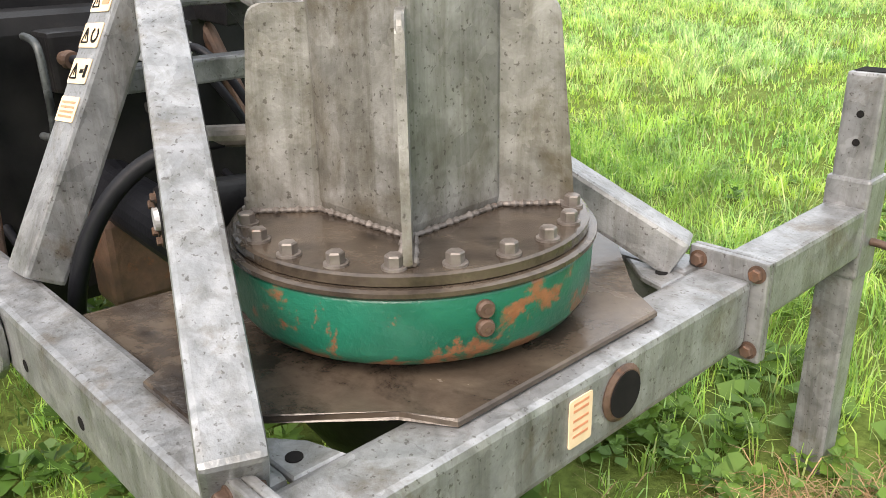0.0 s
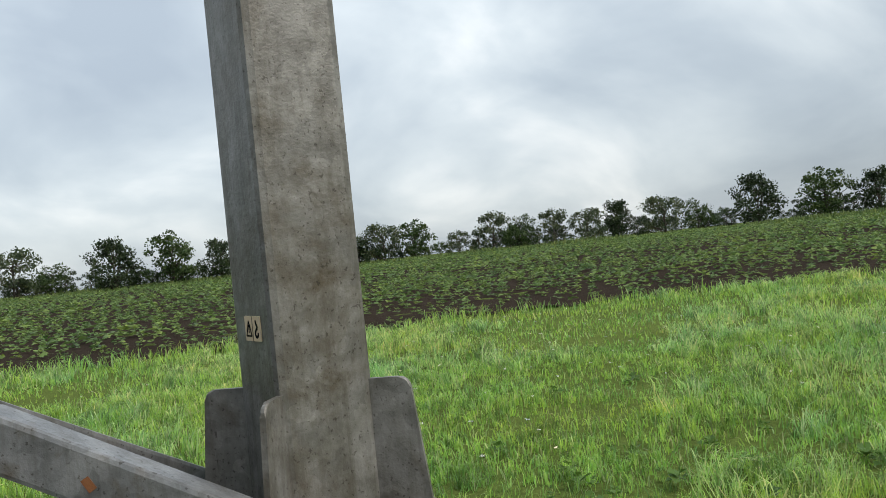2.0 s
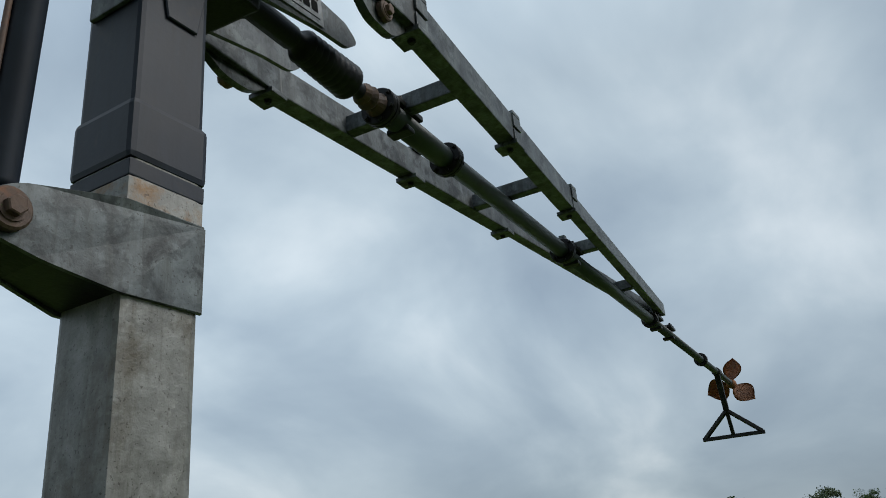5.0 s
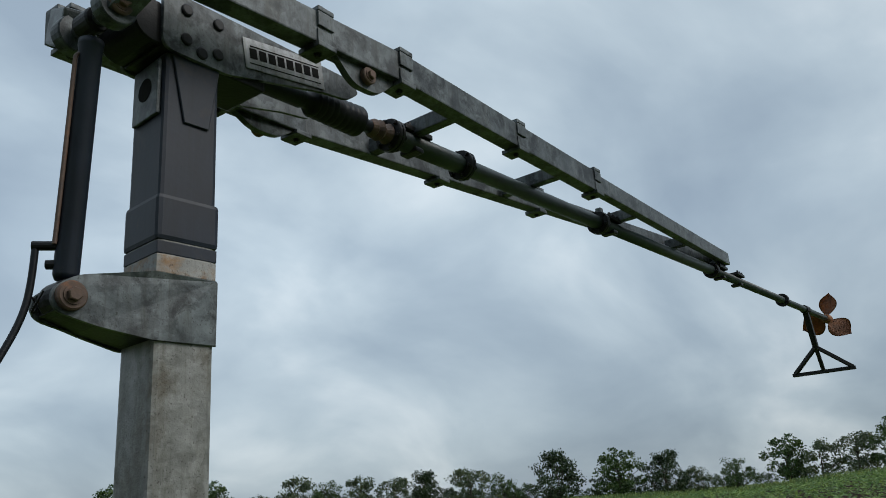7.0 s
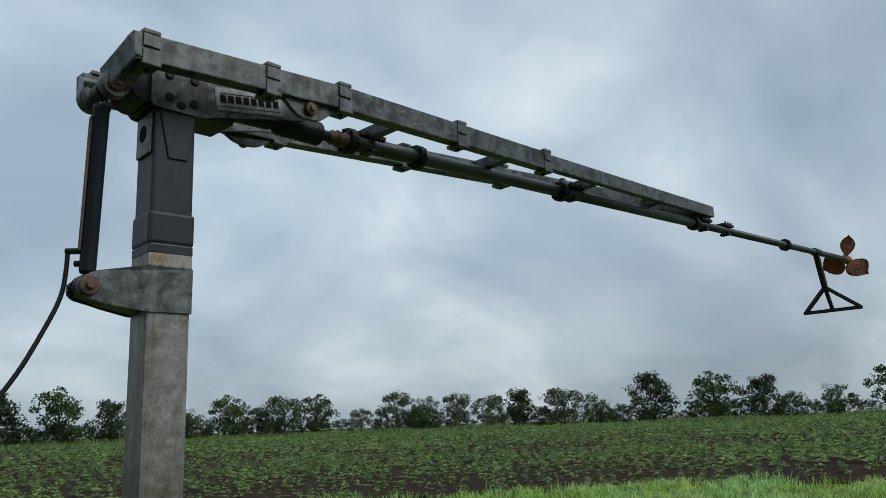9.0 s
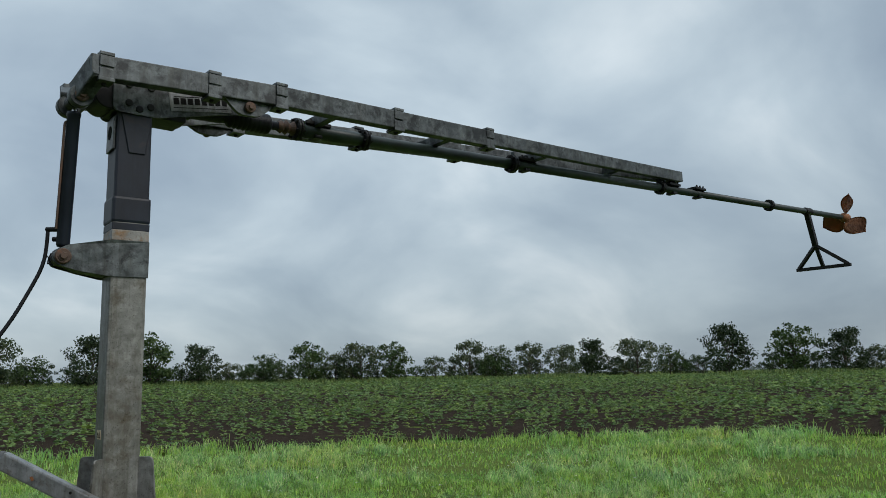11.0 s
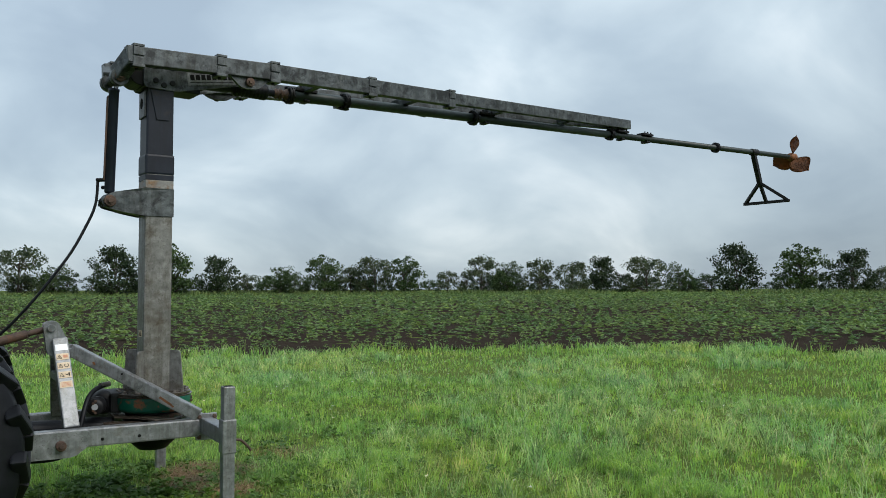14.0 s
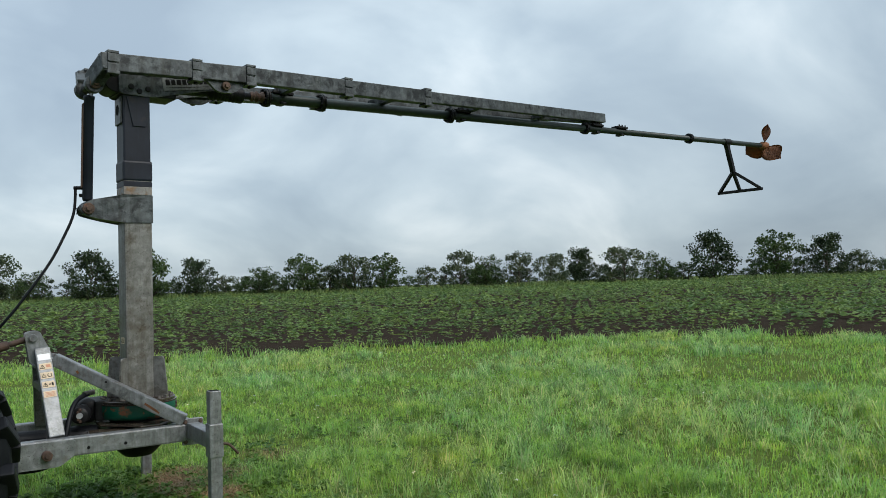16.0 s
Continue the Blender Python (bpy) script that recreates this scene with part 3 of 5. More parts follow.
def dead_grass():
    out = []
    for cx, cy, rad, n in ((0.42, 0.30, 0.22, 1500), (0.52, 0.62, 0.16, 900), (0.66, 0.80, 0.14, 700), (0.55, -0.15, 0.2, 900), (0.95, 0.5, 0.18, 500), (-0.35, -0.75, 0.25, 500), (1.6, 0.9, 0.3, 350)):
        x, y = cx + rng.normal(0, rad * 0.55, n), cy + rng.normal(0, rad * 0.55, n)
        out.append(blades(x, y, np.full(n, 0.012) + rng.uniform(0, 0.03, n), rng.uniform(0.03, 0.10, n), np.full(n, 0.0016), rng.uniform(1.2, 2.6, n)))
    return np.concatenate(out, 0)


heap("dead_grass", dead_grass(), STRAW, "patches of brown dead grass on bare ground", "dead grass")
heap("weeds", weeds(), WEED, "low broad-leaved green weeds between the grass", "weeds")


def tree_mesh(seed, height, spread, mat, lumps, name):
    r = np.random.default_rng(seed)
    t = thing(name, "", "")
    bm = bmesh.new()
    top = height * 0.62
    turned(bm, (0, 0, -0.3), (r.normal(0, 0.2), r.normal(0, 0.2), top), [(0, height * 0.03), (0.4, height * 0.021), (1, height * 0.008)], 8)
    centres = []
    for i in range(lumps):
        a = r.uniform(0, 6.28)
        k = r.uniform(0.0, 1.0)
        z = height * (0.14 + 0.78 * k)
        w = spread * (1.0 - 0.85 * abs(k - 0.33) ** 1.3) * r.uniform(0.25, 1.0)
        c = Vector((math.cos(a) * w, math.sin(a) * w, z))
        centres.append((c, height * r.uniform(0.07, 0.15)))
        if i % 2 == 0:
            turned(bm, (0, 0, max(0.2, z - height * 0.28)), tuple(c), [(0, height * 0.011), (1, height * 0.003)], 5)
    part("trunk", bm, BARK, t)
    qs = []
    for c, rad in centres:
        n = 75
        d = r.normal(0, 1, (n, 3))
        d /= np.linalg.norm(d, axis=1)[:, None]
        p = np.array(c) + d * (rad * r.uniform(0.35, 1.25, n) ** 0.8)[:, None] * np.array([1.15, 1.15, 0.85])
        s = height * r.uniform(0.013, 0.03, n)
        u = r.normal(0, 1, (n, 3))
        u /= np.linalg.norm(u, axis=1)[:, None]
        v = np.cross(u, r.normal(0, 1, (n, 3)))
        v /= np.linalg.norm(v, axis=1)[:, None]
        u, v = u * s[:, None], v * (s * 0.75)[:, None]
        qs.append(np.stack([p - u, p + v, p + u, p - v], 1))
    crown = heap("crown", np.concatenate(qs, 0), mat, "", "")
    del crown["kind"]
    crown.parent = t
    return t


TREES = [tree_mesh(11, 6.4, 3.2, FOLIAGE[0], 44, "field_tree"), tree_mesh(12, 5.6, 3.6, FOLIAGE[2], 40, "field_tree"),
         tree_mesh(13, 6.6, 3.6, FOLIAGE[1], 56, "field_tree"), tree_mesh(14, 5.0, 3.0, FOLIAGE[2], 30, "field_tree"),
         tree_mesh(15, 6.0, 2.1, FOLIAGE[1], 52, "field_tree"), tree_mesh(16, 6.0, 3.8, FOLIAGE[0], 50, "field_tree")]
BUSHES = [tree_mesh(21, 3.0, 1.8, FOLIAGE[1], 26, "hedge_bush"), tree_mesh(22, 2.6, 2.1, FOLIAGE[0], 28, "hedge_bush")]
TREE_LABEL = ["round leafy green tree in a distant hedgerow", "pale thin-crowned tree in a distant hedgerow", "tall dark dense tree in a distant hedgerow",
              "low pale gappy tree in a distant hedgerow", "narrow dark upright tree in a distant hedgerow", "broad green tree in a distant hedgerow"]


def put_tree(src, az, r, s, turn, label, category, group, used):
    x, y = r * math.cos(radians(az)), r * math.sin(radians(az))
    m = pose(x, y, relief(x, y) - 0.1, 0, 0, turn)
    if src in used:
        ob = copy_thing(src, m)
    else:
        ob = src
        ob.matrix_basis = m
        used.add(src)
    ob.scale = (s, s, s * random.uniform(0.85, 1.1))
    tagged(ob, label, category, group)


used = set()
# degrees on to the next tree, kind, size; then the row begins again
ROW = ((4.2, 0, 1.08), (4.0, 2, 1.04), (2.4, 5, 0.70), (3.6, 1, 1.10), (2.4, 4, 0.92), (2.6, 1, 0.98), (2.6, 3, 1.08), (2.2, 5, 0.74), (2.4, 3, 1.15), (3.6, 3, 0.80),
       (2.3, 0, 0.92), (2.2, 1, 1.00), (2.0, 3, 0.98), (3.2, 0, 1.00), (2.6, 5, 0.72), (2.2, 3, 0.74), (3.4, 2, 0.84))
az, i = -34.0, 12
while az < 136:
    step, k, size = ROW[i % len(ROW)]
    far = 112 + 5 * math.sin(az * 0.07) + (40 if az > 96 else 0)
    put_tree(TREES[k], az, far + random.uniform(-1.5, 1.5), size * random.uniform(0.96, 1.06) * (1.25 if az > 96 else 1.0), random.uniform(0, 360), TREE_LABEL[k], "tree", "hedgerow trees", used)
    az += step * (0.45 if az > 92 else random.uniform(0.88, 1.02))
    i += 1
az = -36.0
while az < 138:
    k = random.randrange(2)
    far = 114 + 5 * math.sin(az * 0.07) + (40 if az > 96 else 0)
    put_tree(BUSHES[k], az, far + random.uniform(-2, 4), random.uniform(0.65, 1.25) * (1.6 if az > 92 else 1.0), random.uniform(0, 360),
             ("dark green hedge bush", "leafy green hedge bush")[k] + " below the distant trees", "bush", "hedgerow bushes", used)
    az += random.choice((0.4, 0.6, 0.8, 1.5)) if az < 92 else random.uniform(0.4, 0.8)


# ---- the carrier frame on the tractor's linkage ----
M = pose(0.018, 0.018, 0, 0, 0, -7.5)
CENTRE = pose(0, 0, 0, 0, 0, -7.5)
carrier = thing("carrier_frame", "stained wet galvanised box-section carrier frame hitched behind a tractor", "machine frame", M)
part("cross_beam", boxed((0.22, -0.455, 0.555), (0.32, 0.455, 0.68), 0.012), GALV, carrier)
for sgn in (-1, 1):
    side = part("side_beam", boxed((-0.86, min(sgn * 0.41, sgn * 0.50), 0.555), (0.216, max(sgn * 0.41, sgn * 0.50), 0.68), 0.012), GALV, carrier)
    bm = bmesh.new()
    slab(bm, rounded([(-0.90, 0.50), (-0.62, 0.50), (-0.52, 0.57), (-0.52, 0.67), (-0.90, 0.67)], 0.03), "y", min(sgn * 0.503, sgn * 0.518), max(sgn * 0.503, sgn * 0.518))
    part("lug_plate", bm, GALV, side)
    bm = bmesh.new()
    rod(bm, (-0.70, sgn * 0.50, 0.585), (-0.70, sgn * 0.56, 0.585), 0.033, 18, 0.004)
    hexbolt(bm, (-0.70, sgn * 0.56, 0.585), (0, sgn, 0), 0.016, 0.014)
    part("hitch_pin", bm, RUST, side, "rusty hitch pin")
    for x in (-0.44, -0.2):
        bm = bmesh.new()
        rod(bm, (x, sgn * 0.4985, 0.60), (x, sgn * 0.501, 0.60), 0.011, 14)
        part("bolt_hole", bm, INK, side)
    # flanged joint with four bolts
    fl = part("flange", boxed((0.195, min(sgn * 0.458, sgn * 0.472), 0.525), (0.345, max(sgn * 0.458, sgn * 0.472), 0.715), 0.006), GALV, carrier)
    for x in (0.215, 0.325):
        for z in (0.548, 0.692):
            part("bolt", hexbolt(bmesh.new(), (x, sgn * 0.458, z), (0, -sgn, 0), 0.012, 0.014), RUST, fl, "rusty hexagon bolt")
            part("nut", hexbolt(bmesh.new(), (x, sgn * 0.486, z), (0, sgn, 0), 0.012, 0.014), RUST, fl, "rusty nut")
    # corner lug
    bm = bmesh.new()
    slab(bm, [(0.095, sgn * 0.408), (0.218, sgn * 0.408), (0.218, sgn * 0.335), (0.165, sgn * 0.352)], "z", 0.664, 0.677)
    part("corner_plate", bm, GALV, carrier)
    bm = bmesh.new()
    rod(bm, (0.185, sgn * 0.385, 0.676), (0.185, sgn * 0.385, 0.679), 0.011, 14)
    part("bolt_hole", bm, INK, carrier)
    # leg of the headstock and its brace
    lean = Vector((-0.05, 0.325 if sgn < 0 else -0.365, 0.575))
    foot = Vector((-0.625, sgn * 0.41, 0.675))
    bm = beam(bmesh.new(), foot, foot + lean * 1.02, 0.10, 0.075, up=(0, sgn, 0.4), bevel=0.008)
    leg = part("headstock_leg", bm, GALV, carrier)
    brace = part("brace", beam(bmesh.new(), (-0.60, -0.115 if sgn < 0 else 0.055, 1.19), *(((0.215, -0.475, 0.705), 0.075, 0.088) if sgn < 0 else ((0.195, 0.43, 0.70), 0.070, 0.075)), bevel=0.009), GALV, carrier)
    bm = bmesh.new()
    rod(bm, (-0.287, sgn * 0.291, 1.014), (-0.287, sgn * 0.2965, 1.014), 0.008, 12)
    part("bolt_hole", bm, INK, brace)
    head = part("head_plate", slab(bmesh.new(), rounded([(-0.785, 1.385), (-0.69, 1.40), (-0.60, 1.21), (-0.63, 1.13), (-0.75, 1.15)], 0.035), "y", *((-0.078, -0.06) if sgn < 0 else (0.012, 0.03))), GALV, carrier)
    bm = bmesh.new()
    y0 = -0.078 if sgn < 0 else 0.03
    rod(bm, (-0.730, y0, 1.345), (-0.730, y0 + sgn * 0.024, 1.345), 0.028, 18, 0.004)
    part("pin_boss", bm, GALV, head)
part("head_cross", boxed((-0.72, -0.13, 1.13), (-0.60, 0.07, 1.20), 0.008), GALV, carrier)
part("head_pin", rod(bmesh.new(), (-0.730, -0.09, 1.345), (-0.730, 0.045, 1.345), 0.014, 16), RUST, carrier, "rusty top link pin")
part("tie_bar", beam(bmesh.new(), (-0.675, -0.24, 1.0), (-0.675, 0.24, 1.0), 0.06, 0.05), GALV, carrier)
# base plate with cut corners
bm = bmesh.new()
slab(bm, [(-0.085, -0.445), (0.045, -0.445), (0.216, -0.25), (0.285, -0.215), (0.285, 0.215), (0.216, 0.25), (0.045, 0.445), (-0.085, 0.445), (-0.16, 0.28), (-0.31, 0.16), (-0.31, -0.16), (-0.16, -0.28)], "z", 0.682, 0.695)
part("base_plate", bm, BROWN, carrier, "wet brown soiled base plate")
bm = bmesh.new()
slab(bm, [(-0.42, -0.406), (-0.10, -0.406), (-0.165, -0.285), (-0.30, -0.17), (-0.40, -0.20)], "z", 0.655, 0.667)
part("catch_plate", bm, BROWN, carrier)
bm = bmesh.new()
slab(bm, rounded([(-0.045, 0.585), (0.005, 0.585), (0.005, 0.66), (-0.045, 0.66)], 0.004), "x", 0.3205, 0.3225, 0.0005)
st = part("rating_sticker", bm, CREAM, carrier, "small yellowed sticker")
for z in (0.60, 0.612, 0.625, 0.64, 0.65):
    part("print_line", boxed((0.3226, -0.037, z), (0.3232, -0.004, z + 0.004), 0), ORANGE_INK, st)
bm = bmesh.new()
turned(bm, (0.318, 0.075, 0.625), (0.328, 0.075, 0.625), [(0, 0.042), (0.5, 0.045), (1, 0.038)], 28)
part("beam_port_rim", bm, RUST, carrier)
part("beam_port", rod(bmesh.new(), (0.3285, 0.075, 0.625), (0.3295, 0.075, 0.625), 0.036, 28), INK, carrier, "dark round opening through the beam")


def warning_sticker(parent, m, kind):
    """A small label plate on a headstock leg: m places it, x across, z up, y out of the face."""
    def put(name, bm, mat, up=parent):
        bm.transform(m)
        return part(name, bm, mat, up)
    s = put("sticker", slab(bmesh.new(), rounded([(-0.04, -0.024), (0.04, -0.024), (0.04, 0.024), (-0.04, 0.024)], 0.004), "y", 0, 0.0015, 0), ALU if kind == "plain" else CREAM)
    if kind == "plain":
        return
    if kind == "text":
        for z in (-0.014, -0.005, 0.004, 0.013):
            put("print_line", boxed((-0.03, 0.0018, z - 0.002), (0.03, 0.0024, z + 0.002), 0), ORANGE_INK, s)
        return
    for a, b in (((-0.034, -0.014), (-0.02, 0.014)), ((-0.02, 0.014), (-0.006, -0.014)), ((-0.006, -0.014), (-0.034, -0.014))):
        put("triangle_line", beam(bmesh.new(), (a[0], 0.0022, a[1]), (b[0], 0.0022, b[1]), 0.003, 0.001, up=(0, 1, 0), bevel=0), INK, s)
    put("exclamation", boxed((-0.0212, 0.0018, -0.008), (-0.0188, 0.0026, 0.006), 0), INK, s)
    if kind == "turn":
        bm = bmesh.new()
        for i in range(10):
            a0, a1 = radians(120 + i * 30), radians(148 + i * 30)
            beam(bm, (0.018 + 0.013 * math.cos(a0), 0.0022, 0.013 * math.sin(a0)), (0.018 + 0.013 * math.cos(a1), 0.0022, 0.013 * math.sin(a1)), 0.005, 0.001, up=(0, 1, 0), bevel=0)
        put("turning_arrow", bm, INK, s)
    elif kind == "spray":
        put("nozzle_mark", boxed((0.004, 0.0018, -0.004), (0.018, 0.0026, 0.004), 0), INK, s)
        put("splash_mark", boxed((0.022, 0.0018, -0.012), (0.032, 0.0026, 0.012), 0), INK, s)
    else:
        put("box_mark", boxed((0.004, 0.0018, -0.010), (0.032, 0.0026, 0.012), 0), ORANGE_INK, s)


# stickers down the outer face of the leg on the camera's side
foot, lean = Vector((-0.625, -0.41, 0.675)), Vector((-0.05, 0.325, 0.575))
d = lean.normalized()
across = Vector((1, 0, 0)) - d * d.x
across.normalize()
out = across.cross(d).normalized()
if out.y > 0:
    out = -out
leg_near = [o for o in carrier.children if o.name.startswith("headstock_leg")][0]
for h, kind in ((0.90, "plain"), (0.79, "box"), (0.685, "turn"), (0.58, "spray"), (0.47, "text")):
    c = foot + lean * h + out * 0.0385
    m = Matrix(((across.x, out.x, d.x, c.x), (across.y, out.y, d.y, c.y), (across.z, out.z, d.z, c.z), (0, 0, 0, 1)))
    warning_sticker(leg_near, m, kind)


def support_leg(sgn):
    t = thing("support_leg", "galvanised square support leg on an outrigger arm, standing in grass", "support leg", M, "support legs")
    part("arm", boxed((0.225, min(sgn * 0.474, sgn * 0.965), 0.575), (0.315, max(sgn * 0.474, sgn * 0.965), 0.685), 0.010), GALV, t)
    pl = part("arm_flange", boxed((0.195, min(sgn * 0.4725, sgn * 0.486), 0.525), (0.345, max(sgn * 0.4725, sgn * 0.486), 0.715), 0.006), GALV, t)
    part("leg", boxed((0.228, sgn * 1.01 - 0.040, 0.0), (0.308, sgn * 1.01 + 0.040, 0.965), 0.007), GALV, t)
    part("leg_sleeve", boxed((0.220, sgn * 1.01 - 0.048, 0.52), (0.316, sgn * 1.01 + 0.048, 0.745), 0.008), GALV, t)
    part("leg_top_opening", boxed((0.238, sgn * 1.01 - 0.030, 0.9655), (0.298, sgn * 1.01 + 0.030, 0.967), 0), INK, t)
    tube("locking_pin", [(0.318, sgn * 1.01, 0.60), (0.345, sgn * 1.01, 0.60), (0.37, sgn * 1.01, 0.59), (0.42, sgn * 1.01, 0.535), (0.43, sgn * 1.01, 0.52)], 0.009, RUST, t, "bent steel locking pin")
    for z in (0.82, 0.88):
        part("bolt_hole", rod(bmesh.new(), (0.268, sgn * (1.01 - 0.0405), z), (0.268, sgn * (1.01 - 0.0415), z), 0.008, 12), INK, t)
    return t


support_leg(-1)
support_leg(1)

# ---- slewing ring ----
ring = thing("slewing_ring", "round slewing ring drum in flaking green paint with rust patches", "slewing ring", CENTRE)
bm = bmesh.new()
turned(bm, (0, 0, 0.706), (0, 0, 0.822), [(0, 0.215), (0.03, 0.238), (0.14, 0.262), (0.32, 0.276), (0.95, 0.279), (1, 0.277)], 72)
part("drum", bm, GREEN, ring, "green paint with rust patches", True)
part("gear_sump", turned(bmesh.new(), (0, 0, 0.675), (0, 0, 0.42), [(0, 0.215), (0.5, 0.21), (0.75, 0.17), (1, 0.10)], 36), BLACK, ring, "black greasy gear sump below the frame", True)
part("pedestal", turned(bmesh.new(), (0, 0, 0.695), (0, 0, 0.708), [(0, 0.20), (1, 0.20)], 48), BLACK, ring)
part("seal_lip", turned(bmesh.new(), (0, 0, 0.822), (0, 0, 0.834), [(0, 0.281), (0.3, 0.284), (0.8, 0.284), (1, 0.277)], 72), BROWN, ring)
for z in (0.800, 0.774):
    bm = bmesh.new()
    a = radians(-22)
    ax = Vector((math.cos(a), math.sin(a), 0))
    turned(bm, ax * 0.270 + Vector((0, 0, z)), ax * 0.288 + Vector((0, 0, z)), [(0, 0.0125), (0.8, 0.0125), (1, 0.010)], 14)
    rod(bm, ax * 0.2885 + Vector((0, 0, z)), ax * 0.290 + Vector((0, 0, z)), 0.004, 10)
    part("grease_plug", bm, RUST, ring, "rusty grease plug")

# ---- mast ----
mast = thing("mast", "tall square galvanised steel mast with brown stains on a slewing ring", "mast", pose(0, 0, 0, 0, 0, -4.5))
part("foot_plate", turned(bmesh.new(), (0, 0, 0.834), (0, 0, 0.852), [(0, 0.268), (0.15, 0.272), (0.85, 0.272), (1, 0.268)], 72), BROWN, mast, "wet brown round foot plate")
for i in range(20):
    a = radians(i * 18 + 5)
    bm = hexbolt(bmesh.new(), (0.247 * math.cos(a), 0.247 * math.sin(a), 0.852), (0, 0, 1), 0.0125, 0.019)
    part("bolt", bm, BOLT, mast, "brown hexagon bolt")
part("column", boxed((-0.102, -0.104, 0.852), (0.103, 0.102, 2.60), 0.018), GALV_MAST, mast)
ZT, ZB = 1.16, 0.853
for k in range(4):
    bm = slab(bmesh.new(), rounded([(0.128, ZB), (0.252, ZB), (0.222, ZT), (0.128, ZT)], [0.004, 0.004, 0.024, 0.004]), "y", -0.006, 0.006)
    bm.transform(Matrix.Rotation(radians(45 + 90 * k), 4, "Z"))
    gp = part("gusset_plate", bm, GALV_MAST, mast)
    for side in (-1, 1):
        bm = bmesh.new()
        for n_ in range(9):
            u, v = Vector((0.142 + n_ * 0.0115, side * 0.008, ZB + 0.003)), Vector((0.155 + n_ * 0.0115, side * 0.008, ZB + 0.003))
            turned(bm, u, v, [(0, 0.003), (0.5, 0.0048 + 0.001 * (n_ % 3)), (1, 0.003)], 8)
        bm.transform(Matrix.Rotation(radians(45 + 90 * k), 4, "Z"))
        part("weld_seam", bm, BOLT, gp, "brown weld bead")
for k in range(4):
    bm = bmesh.new()
    a = radians(90 * k)
    c, s = math.cos(a), math.sin(a)
    p, q = Vector((-0.103, -0.10, 0.856)), Vector((-0.103, 0.10, 0.856))
    n = 14
    for i in range(n):
        u, v = p.lerp(q, i / n), p.lerp(q, (i + 1.15) / n)
        turned(bm, u, v, [(0, 0.003), (0.5, 0.0045 + 0.0012 * (i % 3)), (1, 0.003)], 8)
    bm.transform(Matrix.Rotation(a, 4, "Z"))
    part("weld_seam", bm, BOLT, mast, "brown weld bead")
# painted sleeve and top of the mast
part("sleeve", boxed((-0.109, -0.110, 2.49), (0.110, 0.109, 2.645), 0.016), DARK_PAINT, mast, "dark grey painted sleeve")
part("upper_column", boxed((-0.101, -0.101, 2.605), (0.101, 0.101, 3.16), 0.014), DARK_PAINT, mast, "dark grey painted upper column")
for sgn in (-1, 1):
    part("cover_plate", slab(bmesh.new(), [(-0.082, 3.150), (0.100, 3.150), (0.062, 2.908), (-0.030, 2.908)], "y", min(sgn * 0.1015, sgn * 0.110), max(sgn * 0.1015, sgn * 0.110)), DARK_PAINT, mast)
eye_plate = part("eye_plate", boxed((-0.116, -0.080, 2.93), (-0.1015, 0.080, 3.13), 0.006), GALV_BOOM, mast)
part("eye_opening", turned(bmesh.new(), (-0.1165, 0, 3.04), (-0.1175, 0, 3.04), [(0, 0.042), (1, 0.042)], 28), INK, eye_plate, "dark round opening")
# lower cylinder bracket
for sgn in (-1, 1):
    y0, y1 = sorted((sgn * 0.1015, sgn * 0.114))
    pts = [(0.106, 2.172), (0.106, 2.384), (-0.106, 2.384), (-0.345, 2.336), (-0.412, 2.285), (-0.40, 2.226), (-0.27, 2.195), (-0.11, 2.172)]
    bm = slab(bmesh.new(), rounded(pts, [0, 0.006, 0.02, 0.05, 0.05, 0.05, 0.03, 0.01]), "y", y0, y1)
    for v in bm.verts:
        v.co.y -= sgn * (0.012 if sgn < 0 else 0.07) * max(0.0, min(1.0, (-0.106 - v.co.x) / 0.20))
    br = part("cylinder_bracket", bm, GALV_BOOM, mast, "galvanised cheek plate of the cylinder bracket")
    bm = bmesh.new()
    y0 = -0.100 if sgn < 0 else 0.040
    rod(bm, (-0.356, y0, 2.270), (-0.356, y0 + sgn * 0.026, 2.270), 0.043, 24, 0.005)
    hexbolt(bm, (-0.356, y0 + sgn * 0.026, 2.270), (0, sgn, 0), 0.021, 0.02)
    part("pin_boss", bm, RUST, br, "rusty pin head")
# web between the cheeks, coloured black unlike the grey plates beside it
bm = slab(bmesh.new(), [(-0.100, 2.178), (-0.27, 2.199), (-0.385, 2.232), (-0.38, 2.245), (-0.27, 2.213), (-0.100, 2.194)], "y", -0.098, 0.098, 0)
for v in bm.verts:
    if v.co.y > 0:
        v.co.y -= 0.07 * max(0.0, min(1.0, (-0.106 - v.co.x) / 0.20))
part("bracket_web", bm, BLACK, mast, "black web along the bracket underside")
part("rust_band", boxed((-0.1035, -0.1045, 2.386), (0.1045, 0.1035, 2.446), 0.003), RUST_STAIN, mast, "galvanised band stained with rust")
part("paint_edge", boxed((-0.1045, -0.1055, 2.447), (0.1055, 0.1045, 2.489), 0.003), DARK_PAINT, mast)
